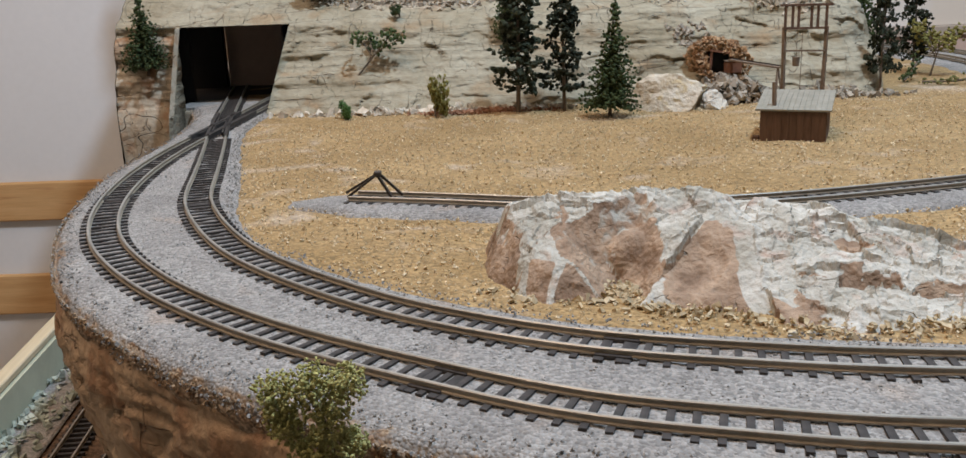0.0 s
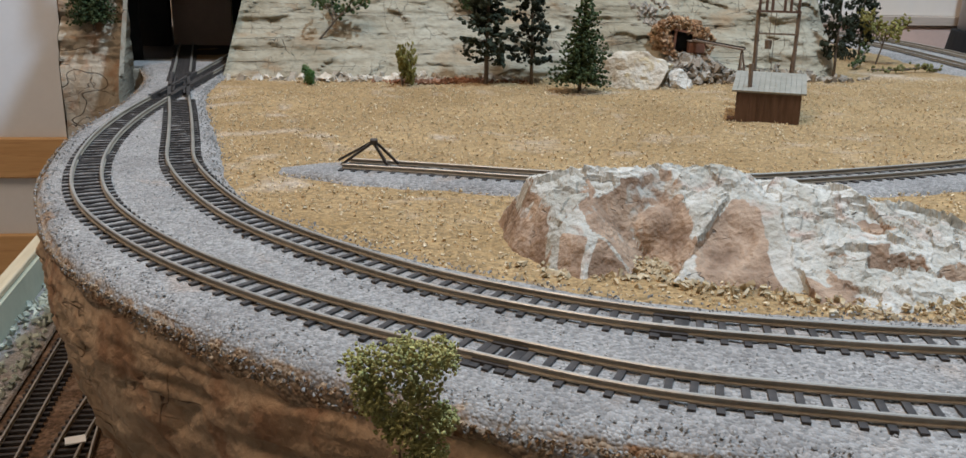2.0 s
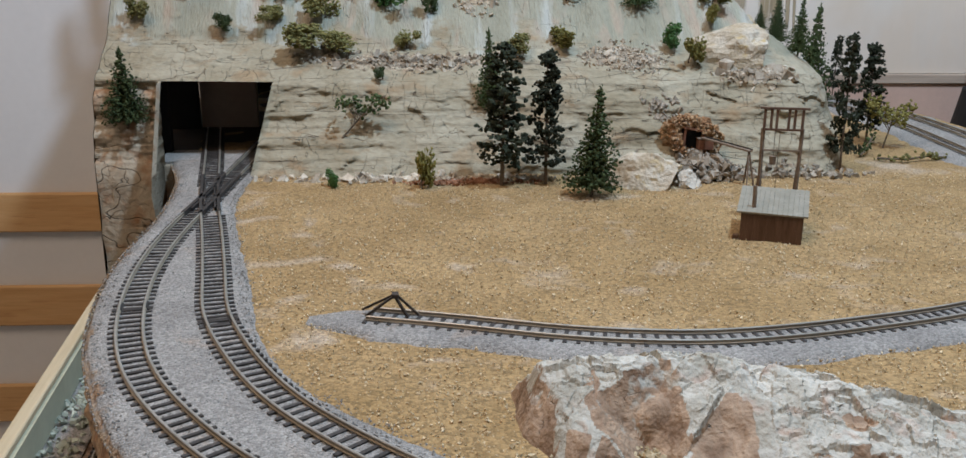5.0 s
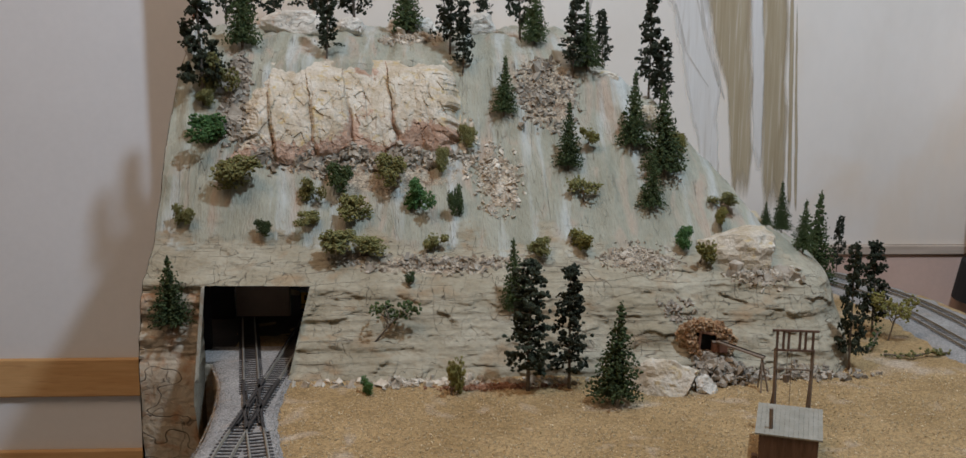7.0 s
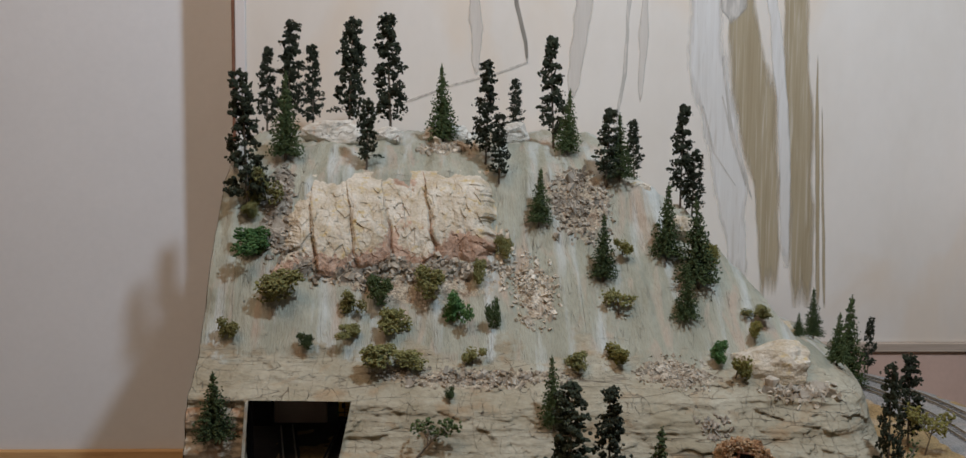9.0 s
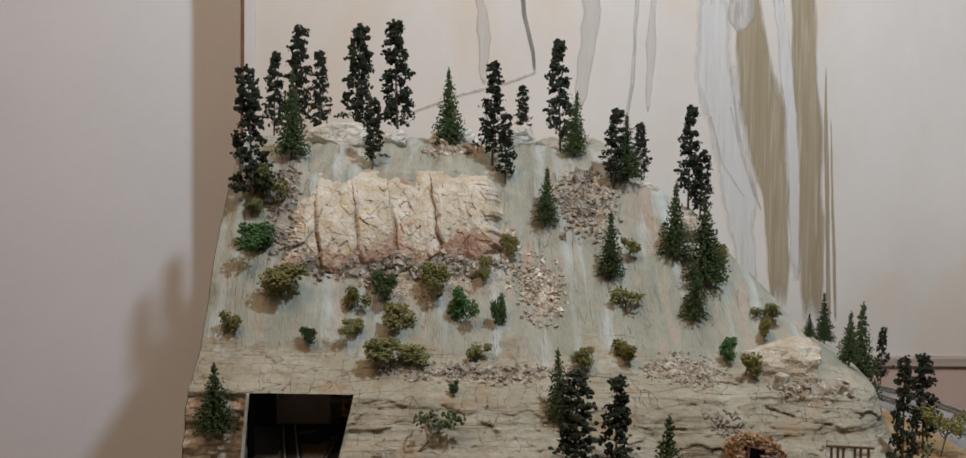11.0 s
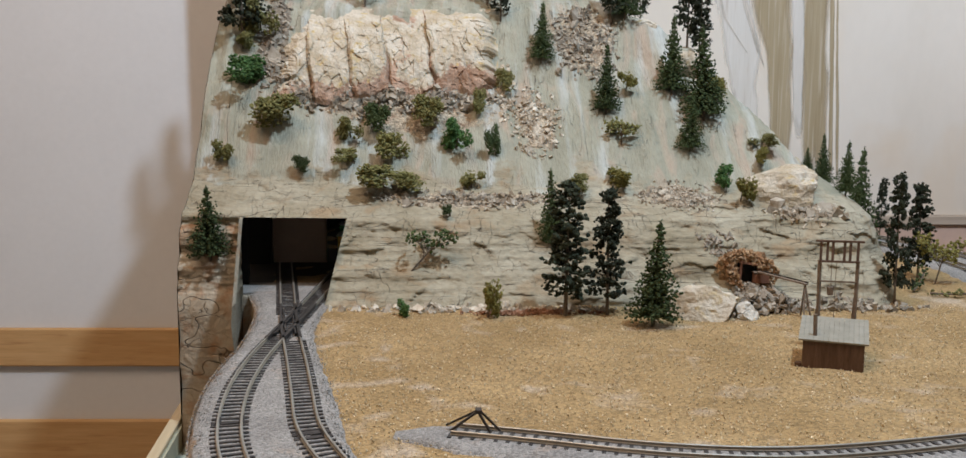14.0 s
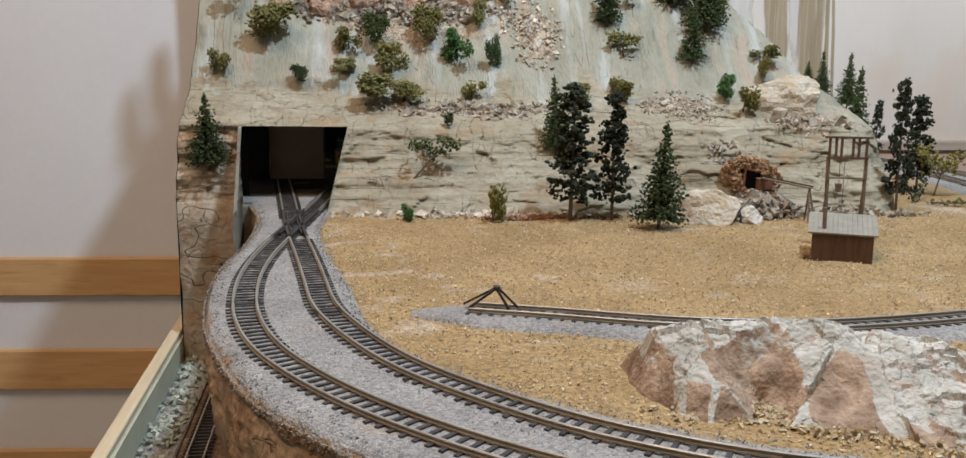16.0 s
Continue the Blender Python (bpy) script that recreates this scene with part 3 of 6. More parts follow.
# ---- tracks: control points of the centre lines ----
OUTER = [(0.46, 0.136), (0.20, 0.139), (0.0733, 0.1514), (0.049, 0.1576), (0.019, 0.1654), (-0.0145, 0.1844), (-0.0553, 0.2118), (-0.0930, 0.2480),
         (-0.1217, 0.2877), (-0.1365, 0.3185), (-0.1477, 0.3556), (-0.1558, 0.4036), (-0.1588, 0.450), (-0.1585, 0.490), (-0.1560, 0.540), (-0.1535, 0.600), (-0.1515, 0.660), (-0.148, 0.780)]
INNER = [(0.46, 0.169), (0.20, 0.171), (0.090, 0.1823), (0.060, 0.1882), (0.0244, 0.1976), (-0.001, 0.2101), (-0.0293, 0.2287), (-0.0646, 0.2638),
         (-0.0832, 0.2886), (-0.0996, 0.3199), (-0.1147, 0.3574), (-0.1248, 0.4034), (-0.1383, 0.4648), (-0.1554, 0.540), (-0.178, 0.6566), (-0.200, 0.770)]
SIDING = [(-0.053, 0.3540), (-0.0147, 0.3436), (0.0189, 0.3325), (0.0523, 0.3262), (0.0795, 0.3246), (0.109, 0.3282), (0.141, 0.335), (0.20, 0.352), (0.28, 0.392), (0.34, 0.45), (0.375, 0.53)]
RIGHT = [(0.372, 0.36), (0.371, 0.50), (0.375, 0.65), (0.383, 0.767), (0.381, 0.84), (0.366, 0.91), (0.335, 0.98)]
RIGHT_2 = [(0.405, 0.36), (0.404, 0.50), (0.408, 0.65), (0.416, 0.767), (0.414, 0.845), (0.398, 0.92), (0.365, 0.99)]
RIM = [(0.46, 0.118), (0.20, 0.121), (0.070, 0.132), (0.020, 0.146), (-0.020, 0.162), (-0.060, 0.189), (-0.096, 0.223), (-0.125, 0.260),
       (-0.146, 0.305), (-0.159, 0.342), (-0.168, 0.382), (-0.173, 0.415), (-0.1755, 0.450), (-0.1755, 0.500), (-0.180, 0.555), (-0.1885, 0.605), (-0.203, 0.650)]
SAND_EDGE = [(0.46, 0.187), (0.20, 0.189), (0.080, 0.203), (0.027, 0.217), (-0.0088, 0.2358), (-0.0426, 0.263), (-0.0752, 0.2993), (-0.094, 0.340),
             (-0.1065, 0.397), (-0.124, 0.465), (-0.139, 0.535), (-0.140, 0.570), (-0.141, 0.605), (-0.142, 0.66)]
GAUGE, TIE_STEP, BED = 0.0098, 0.0049, 0.0016

tie_bm = box_bm(-0.0008, -0.0080, -0.0008, 0.0008, 0.0080, 0.0006)
tie_mesh = bpy.data.meshes.new("sleeper")
tie_bm.to_mesh(tie_mesh)
tie_bm.free()
tie_mesh.materials.append(M["sleeper"])


def rail_line(name, c, nrm, off, z, parent, head="rail_head"):
    """One rail with foot, web and head, swept along the line c."""
    prof = [(-0.0007, 0.0), (-0.0007, 0.0003), (-0.00025, 0.0005), (-0.00025, 0.0011), (-0.0005, 0.0013), (-0.0005, 0.0016), (-0.0003, 0.0018), (0.0003, 0.0018), (0.0005, 0.0016), (0.0005, 0.0013), (0.00025, 0.0011), (0.00025, 0.0005), (0.0007, 0.0003), (0.0007, 0.0)]
    rows = [[(c[i][0] + nrm[i][0] * (off + a), c[i][1] + nrm[i][1] * (off + a), z + b) for a, b in prof] for i in range(len(c))]
    v, f = sheet(rows)
    ob = mesh_object(name, v, f, [M["rail"], M[head]], parent)
    k = len(prof) - 1
    ob.data.polygons.foreach_set("material_index", [1 if i % k in (5, 6, 7) else 0 for i in range(len(f))])
    return ob


def track(name, points, z, label, step=TIE_STEP, group="model railway tracks", skip=None, head="rail_head"):
    thing = empty(name, pose(0, 0, 0), label, "railway track", group)
    c = spline(points, 0.004, 0.012)
    d, nrm = normals2(c)
    for side in (-1, 1):
        rail_line("rail", c, nrm, side * GAUGE / 2, z + 0.0006, thing, head)
    t = spline(points, step, 0.012)
    td, tn = normals2(t)
    for i in range(len(t)):
        if skip and skip(*t[i]):
            continue
        ob = new("sleeper", tie_mesh)
        ob.matrix_world = pose(t[i][0], t[i][1], z, 0, 0, math.degrees(math.atan2(td[i][1], td[i][0])) + random.uniform(-1.2, 1.2))
        ob.parent = thing
    return thing


track("outer_track", OUTER, BED, "outer curved model railway track with brown rails on black sleepers")
track("inner_track", INNER, BED, "inner curved model railway track with brown rails on black sleepers", skip=lambda x, y: 0.505 < y < 0.575)
track("siding_track", SIDING, BED, "short siding track ending at a buffer on grey ballast")
track("far_track", RIGHT, BED, "track passing behind the hill beside grey ballast")
track("far_track", RIGHT_2, BED, "second parallel track passing behind the hill")

# black joint pieces where two track sections meet
for pts, at_x in ((OUTER, -0.012), (INNER, 0.028), (OUTER, -0.150), (INNER, -0.112)):
    line = spline(pts, 0.002, 0.012)
    dl, nl = normals2(line)
    k = int(np.argmin(np.abs(line[:, 0] - at_x) + 10 * (line[:, 1] > 0.45)))
    joint = empty("rail_joint", pose(line[k][0], line[k][1], BED, 0, 0, math.degrees(math.atan2(dl[k][1], dl[k][0]))), "black plastic joint between two track sections", "rail joint", "rail joints")
    for side in (-1, 1):
        part("joiner", box_bm(-0.0042, side * GAUGE / 2 - 0.0011, -0.0002, 0.0042, side * GAUGE / 2 + 0.0011, 0.0011, 0.0002), M["sleeper"], joint)
        part("end_tie", box_bm(side * 0.0030 - 0.0011, -0.0078, -0.0004, side * 0.0030 + 0.0011, 0.0078, 0.0005), M["sleeper"], joint)

# the diamond where the two lines cross: black plastic frame with check rails
diamond = empty("track_crossing", pose(0, 0, 0), "black plastic diamond crossing where the two tracks meet", "railway track", "model railway tracks")
for pts in (OUTER, INNER):
    line = spline(pts, 0.003, 0.012)
    line = np.array([p for p in line if 0.505 < p[1] < 0.600])
    dl, nl = normals2(line)
    for off, half, top in ((-GAUGE / 2, 0.0009, 0.0027), (GAUGE / 2, 0.0009, 0.0027), (-GAUGE / 2 + 0.0021, 0.0005, 0.0024), (GAUGE / 2 - 0.0021, 0.0005, 0.0024)):
        keep = [k for k in range(len(line)) if half > 0.0008 or 0.515 < line[k][1] < 0.585]
        part_rows = [[(line[k][0] + nl[k][0] * (off + a), line[k][1] + nl[k][1] * (off + a), BED + z) for a, z in ((-half, 0.0), (-half, top), (half, top), (half, 0.0))] for k in keep]
        mesh_object("check_rail", *sheet(part_rows), M["sleeper"], diamond)

# ---- ground, ballast and bank ----
def inside(x, y, poly):
    hit = False
    for (xa, ya), (xb, yb) in zip(poly, poly[1:] + poly[:1]):
        if (ya > y) != (yb > y) and x < (xb - xa) * (y - ya) / (yb - ya) + xa:
            hit = not hit
    return hit


rim = spline(RIM, 0.0035)
rd, rn = normals2(rim)
edge = np.stack([np.interp(np.linspace(0, 1, len(rim)), np.linspace(0, 1, 900), v) for v in spline(SAND_EDGE, 0.00001)[::1].T[:, np.linspace(0, len(spline(SAND_EDGE, 0.00001)) - 1, 900).astype(int)]], 1)

table = [(p[0], p[1]) for p in rim[::6] + rn[::6] * -0.010] + [(-0.207, 0.75), (-0.2, 1.12), (0.32, 1.12), (0.375, 1.02), (0.425, 0.92), (0.442, 0.85), (0.445, 0.80), (0.44, 0.12)]
xs, ys = np.arange(-0.22, 0.86, 0.006), np.arange(0.10, 1.12, 0.006)
index, verts, faces = {}, [], []
for i, x in enumerate(xs):
    for j, y in enumerate(ys):
        if inside(x, y, table):
            index[i, j] = len(verts)
            verts.append((x, y, -0.0004 + 0.0012 * nz(x, y, 0, 22)))
for (i, j), a in index.items():
    if (i + 1, j) in index and (i + 1, j + 1) in index and (i, j + 1) in index:
        faces.append((a, index[i + 1, j], index[i + 1, j + 1], index[i, j + 1]))
tagged(mesh_object("ground", verts, faces, M["sand"], smooth=True), "level ground of coarse golden sand", "ground", kind="structure")

rows = []
for k in range(len(rim)):
    row = []
    x, y = rim[k]
    spill = min(1.3, max(0.3, 0.62 + 0.55 * nz(x, y, 0, 18, 2) + 0.22 * nz(x, y, 5, 90, 2)))
    for d0, z0 in ((0.0016, -0.0090), (0.0022, -0.0070), (0.0022, -0.0052), (0.0019, -0.0036), (0.0014, -0.0018), (0.0008, -0.0005)):
        wob = 0.0007 * nz(x, y, z0, 110, 3)
        z = z0 * (spill if z0 < -0.003 else 1)
        inner = 0.0018 if z0 < -0.010 else 0.0
        row.append((x + rn[k][0] * (d0 + wob - inner), y + rn[k][1] * (d0 + wob - inner), z))
    for j in range(31):
        f = j / 30
        p = rim[k] * (1 - f) + edge[k] * f
        lift = 0.0016 * min(1, (1 - f) * 9) * min(1, f * 10 + 0.2)
        row.append((p[0] + 0.0012 * nz(p[0], p[1], 3, 90) * (f > 0.9), p[1], lift + 0.0004 * nz(p[0], p[1], 0, 160) + (0.0 if f < 0.97 else -0.0012)))
    rows.append(row)
bed = mesh_object("ballast_bed", *sheet(rows), M["bed"], smooth=True)
soil = []
for k in range(len(rim)):
    low_n = nz(rim[k][0], rim[k][1], 2, 28, 3)
    soil += [0.72, 0.68, 0.62, 0.58, 0.54, 0.50] + [max(-0.5, 0.34 - 3.2 * j / 30 + 0.45 * low_n) for j in range(31)]
bed.data.attributes.new("soil", "FLOAT", "POINT").data.foreach_set("value", soil)
tagged(bed, "fine grey ballast bed spilling over the rim beside the tracks", "ballast", kind="structure")

# the plaster bank under the curve
drop = [(-0.0020, -0.0030), (0.0012, -0.0045), (0.0018, -0.0080), (0.0020, -0.012), (0.0014, -0.020), (0.0, -0.030), (-0.004, -0.046), (-0.009, -0.064), (-0.014, -0.084), (-0.018, -0.104), (-0.020, DECK)]
dd = np.array(drop)
fine = np.linspace(0, len(drop) - 1, 60)
dd = np.stack([np.interp(fine, range(len(drop)), dd[:, 0]), np.interp(fine, range(len(drop)), dd[:, 1])], 1)
rows = []
for k in range(len(rim)):
    row = []
    for a, z in dd:
        x, y = rim[k][0], rim[k][1]
        on = min(1, max(0, (-z - 0.004) * 90))
        bulge = on * (0.0020 * nz(x, y, z * 0.7, 26) + 0.0018 * nz(x, y, z, 85) + 0.0012 * nz(x, y, z * 1.6, 230, 3) + 0.0020 * nz(x * 1.5, y * 1.5, z * 0.25, 40, 3))
        crack = -0.0022 * max(0, 1 - abs(nz(x, y, z * 2.2, 17, 3)) * 12) * on
        shelf = (z * 150 + 1.5 * nz(x, y, z, 22, 3)) % 1.0
        layer = step01(-0.060, -0.014, z) * (0.35 + 0.65 * step01(-0.10, 0.0, x)) * on
        q = a + min(bulge, 0.0045) + crack + 0.0022 * layer * (shelf - 0.5) * (0.6 + nz(x, y, 3, 30, 2))
        row.append((x + rn[k][0] * q, y + rn[k][1] * q, z + 0.0005 * nz(x, y, z, 120)))
    rows.append(row)
tagged(mesh_object("bank", *sheet(rows), M["bank"], smooth=True), "curved ochre plaster bank with cracks under the ballast rim", "bank", kind="structure")


def pad(name, points, width, z, material, label, wob=0.002):
    c = spline(points, 0.005)
    d, nrm = normals2(c)
    rows = []
    for k in range(len(c)):
        end = min(1.0, 0.25 + k / 7)
        row = []
        for j in range(15):
            u = j / 7 - 1
            w = (width[0] if u < 0 else width[1]) * end * (1 + 0.18 * nz(c[k][0], c[k][1], u > 0, 60))
            row.append((c[k][0] + nrm[k][0] * u * w, c[k][1] + nrm[k][1] * u * w, z * min(1, 3.2 * (1 - abs(u))) * min(1, k / 3) + 0.0004 * nz(c[k][0] + u, c[k][1], u, 120) - 0.0015 * (abs(u) > 0.99)))
        rows.append(row)
    return tagged(mesh_object(name, *sheet(rows), material, smooth=True), label, "ballast", kind="structure")


pad("siding_ballast", [(-0.078, 0.3565)] + SIDING, (0.021, 0.0105), 0.0018, M["ballast"], "low bed of grey ballast under the siding")
pad("far_ballast", RIGHT[::-1], (0.026, 0.058), 0.0018, M["ballast"], "grey ballast bed of the track behind the hill")


# ---- the lower deck beside the bank ----
low = pose(-0.2030, 0.46, 0, 0, 0, 5.7)


def low_slab(name, x0, x1, z0, z1, material, label, category, kind="structure", bevel=0.0):
    ob = part(name, box_bm(x0, -0.62, z0, x1, 0.40, z1, bevel), material)
    ob.matrix_world = low
    return tagged(ob, label, category, kind=kind)


low_slab("lower_deck", -0.034, 0.5, DECK - 0.02, DECK, M["earth"], "lower deck of dark brown scenic earth", "deck")
low_slab("deck_kerb", -0.044, -0.0345, DECK - 0.03, DECK + 0.020, M["green_paint"], "wooden side board of the lower deck painted grey green", "board")
low_slab("deck_kerb_top", -0.0445, -0.0365, DECK + 0.0202, DECK + 0.024, M["pale_pine"], "pale pine strip along the edge of the lower deck", "strip", bevel=0.0006)


def low_track(name, pts, label):
    q = [low @ Vector((x, y, 0)) for x, y in pts]
    return track(name, [(p.x, p.y) for p in q], DECK + 0.0012, label, head="old_head")


low_track("lower_track", [(0, -0.6), (0, -0.2), (0, 0.1), (0, 0.38)], "straight track on the lower deck")
turnout = low_track("lower_turnout", [(0.018, -0.6), (0.0225, -0.14), (0.0270, -0.05), (0.030, 0.1), (0.032, 0.38)], "turnout track on the lower deck beside the bank")


# the branch of the turnout
branch = np.array([tuple((low @ Vector((x, y, 0)))[:2]) for x, y in spline([(0.0285, -0.01), (0.0305, -0.054), (0.0345, -0.123), (0.046, -0.22), (0.070, -0.36)], 0.006)])
branch_d, branch_n = normals2(branch)
rail_line("branch_rail", branch, branch_n, 0.0, DECK + 0.0018, turnout, "old_head")


# ---- the hill ----
KN = np.array([0, 1, 2, 3, 4, 5, 6, 7, 8.0])
MAIN_Y = np.array([0.602, 0.606, 0.655, 0.700, 0.790, 0.830, 0.880, 0.960, 1.099])
MAIN_Z = np.array([-0.012, 0.0, 0.055, 0.075, 0.160, 0.220, 0.245, 0.258, 0.262])
POST_Y = np.array([0.648, 0.650, 0.662, 0.700, 0.745, 0.800, 0.860, 0.960, 1.099])
POST_Z = np.array([DECK, 0.0, 0.055, 0.082, 0.150, 0.215, 0.245, 0.258, 0.262])
HILL_X0, HILL_X1 = -0.256, 0.32
HOLE_X0, HOLE_X1, HOLE_Z = -0.2115, -0.1335, 0.055


def hill_point(x, s, rough=1.0):
    """The hill's face at x, s along its profile from the foot to the back."""
    w = step01(-0.060, -0.215, x) if s >= 2 else float(x < -0.2125)
    y = float(np.interp(s, KN, MAIN_Y)) * (1 - w) + float(np.interp(s, KN, POST_Y)) * w
    z = float(np.interp(s, KN, MAIN_Z)) * (1 - w) + float(np.interp(s, KN, POST_Z)) * w
    cap = float(np.interp(x, [-0.3, 0.04, 0.10, 0.16, 0.20, 0.235, 0.27, 0.32], [1, 1, 0.232, 0.186, 0.135, 0.086, 0.070, 0.055])) if x > 0.04 else 1
    if cap < 1:
        soft = 0.012
        z = z - soft * math.log1p(math.exp(min(30, (z - cap) / soft)))
        z = z if s > 1 else min(z, 0.0)
    y += 0.22 * max(0, (x - 0.235) / 0.085) ** 2 * (1 - 0.6 * step01(4, 6, s))
    if z < HOLE_Z + 0.002:
        low_f = min(1, max(0, 1 - z / HOLE_Z))
        x += low_f * (0.005 * max(0, 1 - abs(x - HOLE_X0) / 0.02) - 0.010 * max(0, 1 - abs(x - HOLE_X1) / 0.03))
    if rough:
        strata = nz(x * 0.35, 0, z * 3.2, 26, 3)
        amp = step01(0.0, 0.4, s) * (1 - step01(2.6, 3.4, s))
        bed = z * 120 + 1.6 * nz(x, 0, z, 14, 3) + x * 4
        ledge = (bed % 1.0) ** 2 * (0.5 + nz(x * 0.6, 3, math.floor(bed) * 0.21, 25, 2))
        near_c = noise.voronoi(Vector((x * 60, 2.0, z * 110 + x * 8)))[1][0]
        tip = noise.cell_vector(near_c * 9.1)
        block = (x * 60 - near_c.x) * (tip.x - 0.5) + (z * 110 + x * 8 - near_c.z) * (tip.z - 0.5) + tip.y
        y += amp * (0.0042 * strata + 0.0045 * nz(x, 0, z, 11, 2) + 0.0016 * nz(x, 0, z * 1.6, 70, 4) + 0.0008 * ledge + 0.0025 * (1 + 0.6 * step01(0.08, 0.2, x)) * block)
        up = step01(2.8, 3.6, s)
        gully = nz(x * 2.2, y * 0.35, 0, 24, 3)
        z += up * (0.0050 * gully + 0.0016 * nz(x * 3, y * 0.4, 1, 50, 3) + 0.0020 * nz(x, y, z, 60, 3))
        y += up * 0.003 * nz(x, z, 7, 30, 3)
    return x, y, z


xs = list(np.linspace(HILL_X0, HOLE_X0, 24)) + list(np.linspace(HOLE_X0, HOLE_X1, 37))[1:] + list(np.linspace(HOLE_X1, HILL_X1, 230))[1:]
ss = list(np.linspace(0, 1, 8)) + list(np.linspace(1, 2, 67))[1:] + list(np.linspace(2, 3, 26))[1:] + list(np.linspace(3, 6, 110))[1:] + list(np.linspace(6, 8, 24))[1:]
# the lintel's row lies at the top of the tunnel mouth
lint = min(range(len(ss)), key=lambda i: abs(ss[i] - (1 + HOLE_Z / 0.055)))
rows = [[hill_point(x, s, 0.0 if (HOLE_X0 - 1e-6 <= x <= HOLE_X1 + 1e-6 and s <= ss[lint]) else 1.0) for s in ss] for x in xs]
v, f = sheet(rows)
keep = []
ncol = len(ss) - 1
for q_i, q in enumerate(f):
    i, j = divmod(q_i, ncol)
    mx = (xs[i] + xs[i + 1]) / 2
    if HOLE_X0 < mx < HOLE_X1 and j < lint:
        continue
    keep.append(q)
v_hill, f_hill = list(v), list(f)
hill = mesh_object("hill", v, keep, M["hill"], smooth=True)
GRAVEL_AT = ((0.118, 0.685, 0.036, 0.020), (-0.035, 0.682, 0.075, 0.013), (0.012, 0.752, 0.020, 0.030), (0.056, 0.815, 0.036, 0.026), (-0.060, 0.885, 0.034, 0.022), (-0.110, 0.752, 0.110, 0.016), (-0.208, 0.785, 0.014, 0.040))
masks = {"upper": [], "gravel": [], "pillar": []}
for x in xs:
    for k, s in enumerate(ss):
        at_x, at_y, at_z = v[len(masks["upper"])]
        masks["upper"].append(min(1.2, max(-0.2, (s - 2.4) / 1.2 + 0.25 * nz(at_x, 0, 0, 30))) if s > 2 else -0.5)
        masks["pillar"].append(max(-1.0, min(1.0, (-0.206 - at_x) * 60)) if s < 1.9 else -1.0)
        masks["gravel"].append(max([-1.0] + [0.75 - 0.45 * (((at_x - gx) / rx) ** 2 + ((at_y - gy) / ry) ** 2) for gx, gy, rx, ry in GRAVEL_AT]))
for mask, values in masks.items():
    hill.data.attributes.new(mask, "FLOAT", "POINT").data.foreach_set("value", values)
tagged(hill, "pale plaster hill with a cracked cliff foot and washed slopes", "hill", kind="structure")

# the cut left side of the hill, with an unseen opening added to light the tunnel
rows = []
for s in ss:
    x, y, z = hill_point(HILL_X0, s)
    rows.append([(HILL_X0 - 0.0005, y, z), (HILL_X0 - 0.0005, y, 0.062 if 0.70 < y < 1.0 else min(z, DECK) - 0.001)])
tagged(mesh_object("hill_side", *sheet(rows), M["pillar"]), "flat cut side of the plaster hill", "hill", kind="structure")

# tunnel mouth reveal, and a lining whose black colour stands for the darkness inside
rows_l = [[Vector(hill_point(HOLE_X0, s, 0)), Vector(hill_point(HOLE_X0, s, 0)) + Vector((0.001, 0.007, 0))] for s in ss[:lint + 1] if hill_point(HOLE_X0, s, 0)[2] > -0.001]
rows_r = [[Vector(hill_point(HOLE_X1, s, 0)), Vector((HOLE_X1 - 0.004, 0.700, hill_point(HOLE_X1, s, 0)[2]))] for s in ss[:lint + 1]]
top = [[Vector(hill_point(x, ss[lint], 0)), Vector(hill_point(x, ss[lint], 0)) + Vector((0, 0.030, -0.002))] for x in np.linspace(HOLE_X0, HOLE_X1, 8)]
tagged(mesh_object("tunnel_jamb", *sheet(rows_l), M["pillar"]), "plaster side of the tunnel mouth", "tunnel", kind="structure")
tagged(mesh_object("tunnel_jamb", *sheet(rows_r), M["cliff"]), "plaster side of the tunnel mouth", "tunnel", kind="structure")
tagged(mesh_object("tunnel_lintel", *sheet(top), M["cliff"]), "plaster underside of the tunnel mouth", "tunnel", kind="structure")
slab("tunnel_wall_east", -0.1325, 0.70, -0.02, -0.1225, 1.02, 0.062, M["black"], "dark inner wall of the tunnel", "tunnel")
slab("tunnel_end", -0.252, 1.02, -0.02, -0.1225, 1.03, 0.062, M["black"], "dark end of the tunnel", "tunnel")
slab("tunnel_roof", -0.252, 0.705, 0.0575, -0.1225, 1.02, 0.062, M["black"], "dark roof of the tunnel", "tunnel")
slab("tunnel_front", -0.246, 0.684, -0.02, -0.2125, 0.690, 0.062, M["black"], "black panel behind the tunnel front that darkens the inside", "tunnel")
# black panel added to make the dark strip left of the board
slab("tunnel_pier", -0.250, 0.780, -0.0002, -0.2145, 0.790, 0.0565, M["black"], "black panel added inside the tunnel for its dark strip", "tunnel")
slab("tunnel_board", -0.214, 0.790, -0.0002, -0.168, 0.798, 0.0560, M["board"], "bare brown board standing inside the tunnel", "tunnel")
slab("tunnel_ballast", -0.216, 0.652, -0.0008, -0.128, 0.6915, 0.0006, M["ballast"], "grey ballast in the tunnel mouth", "ballast")
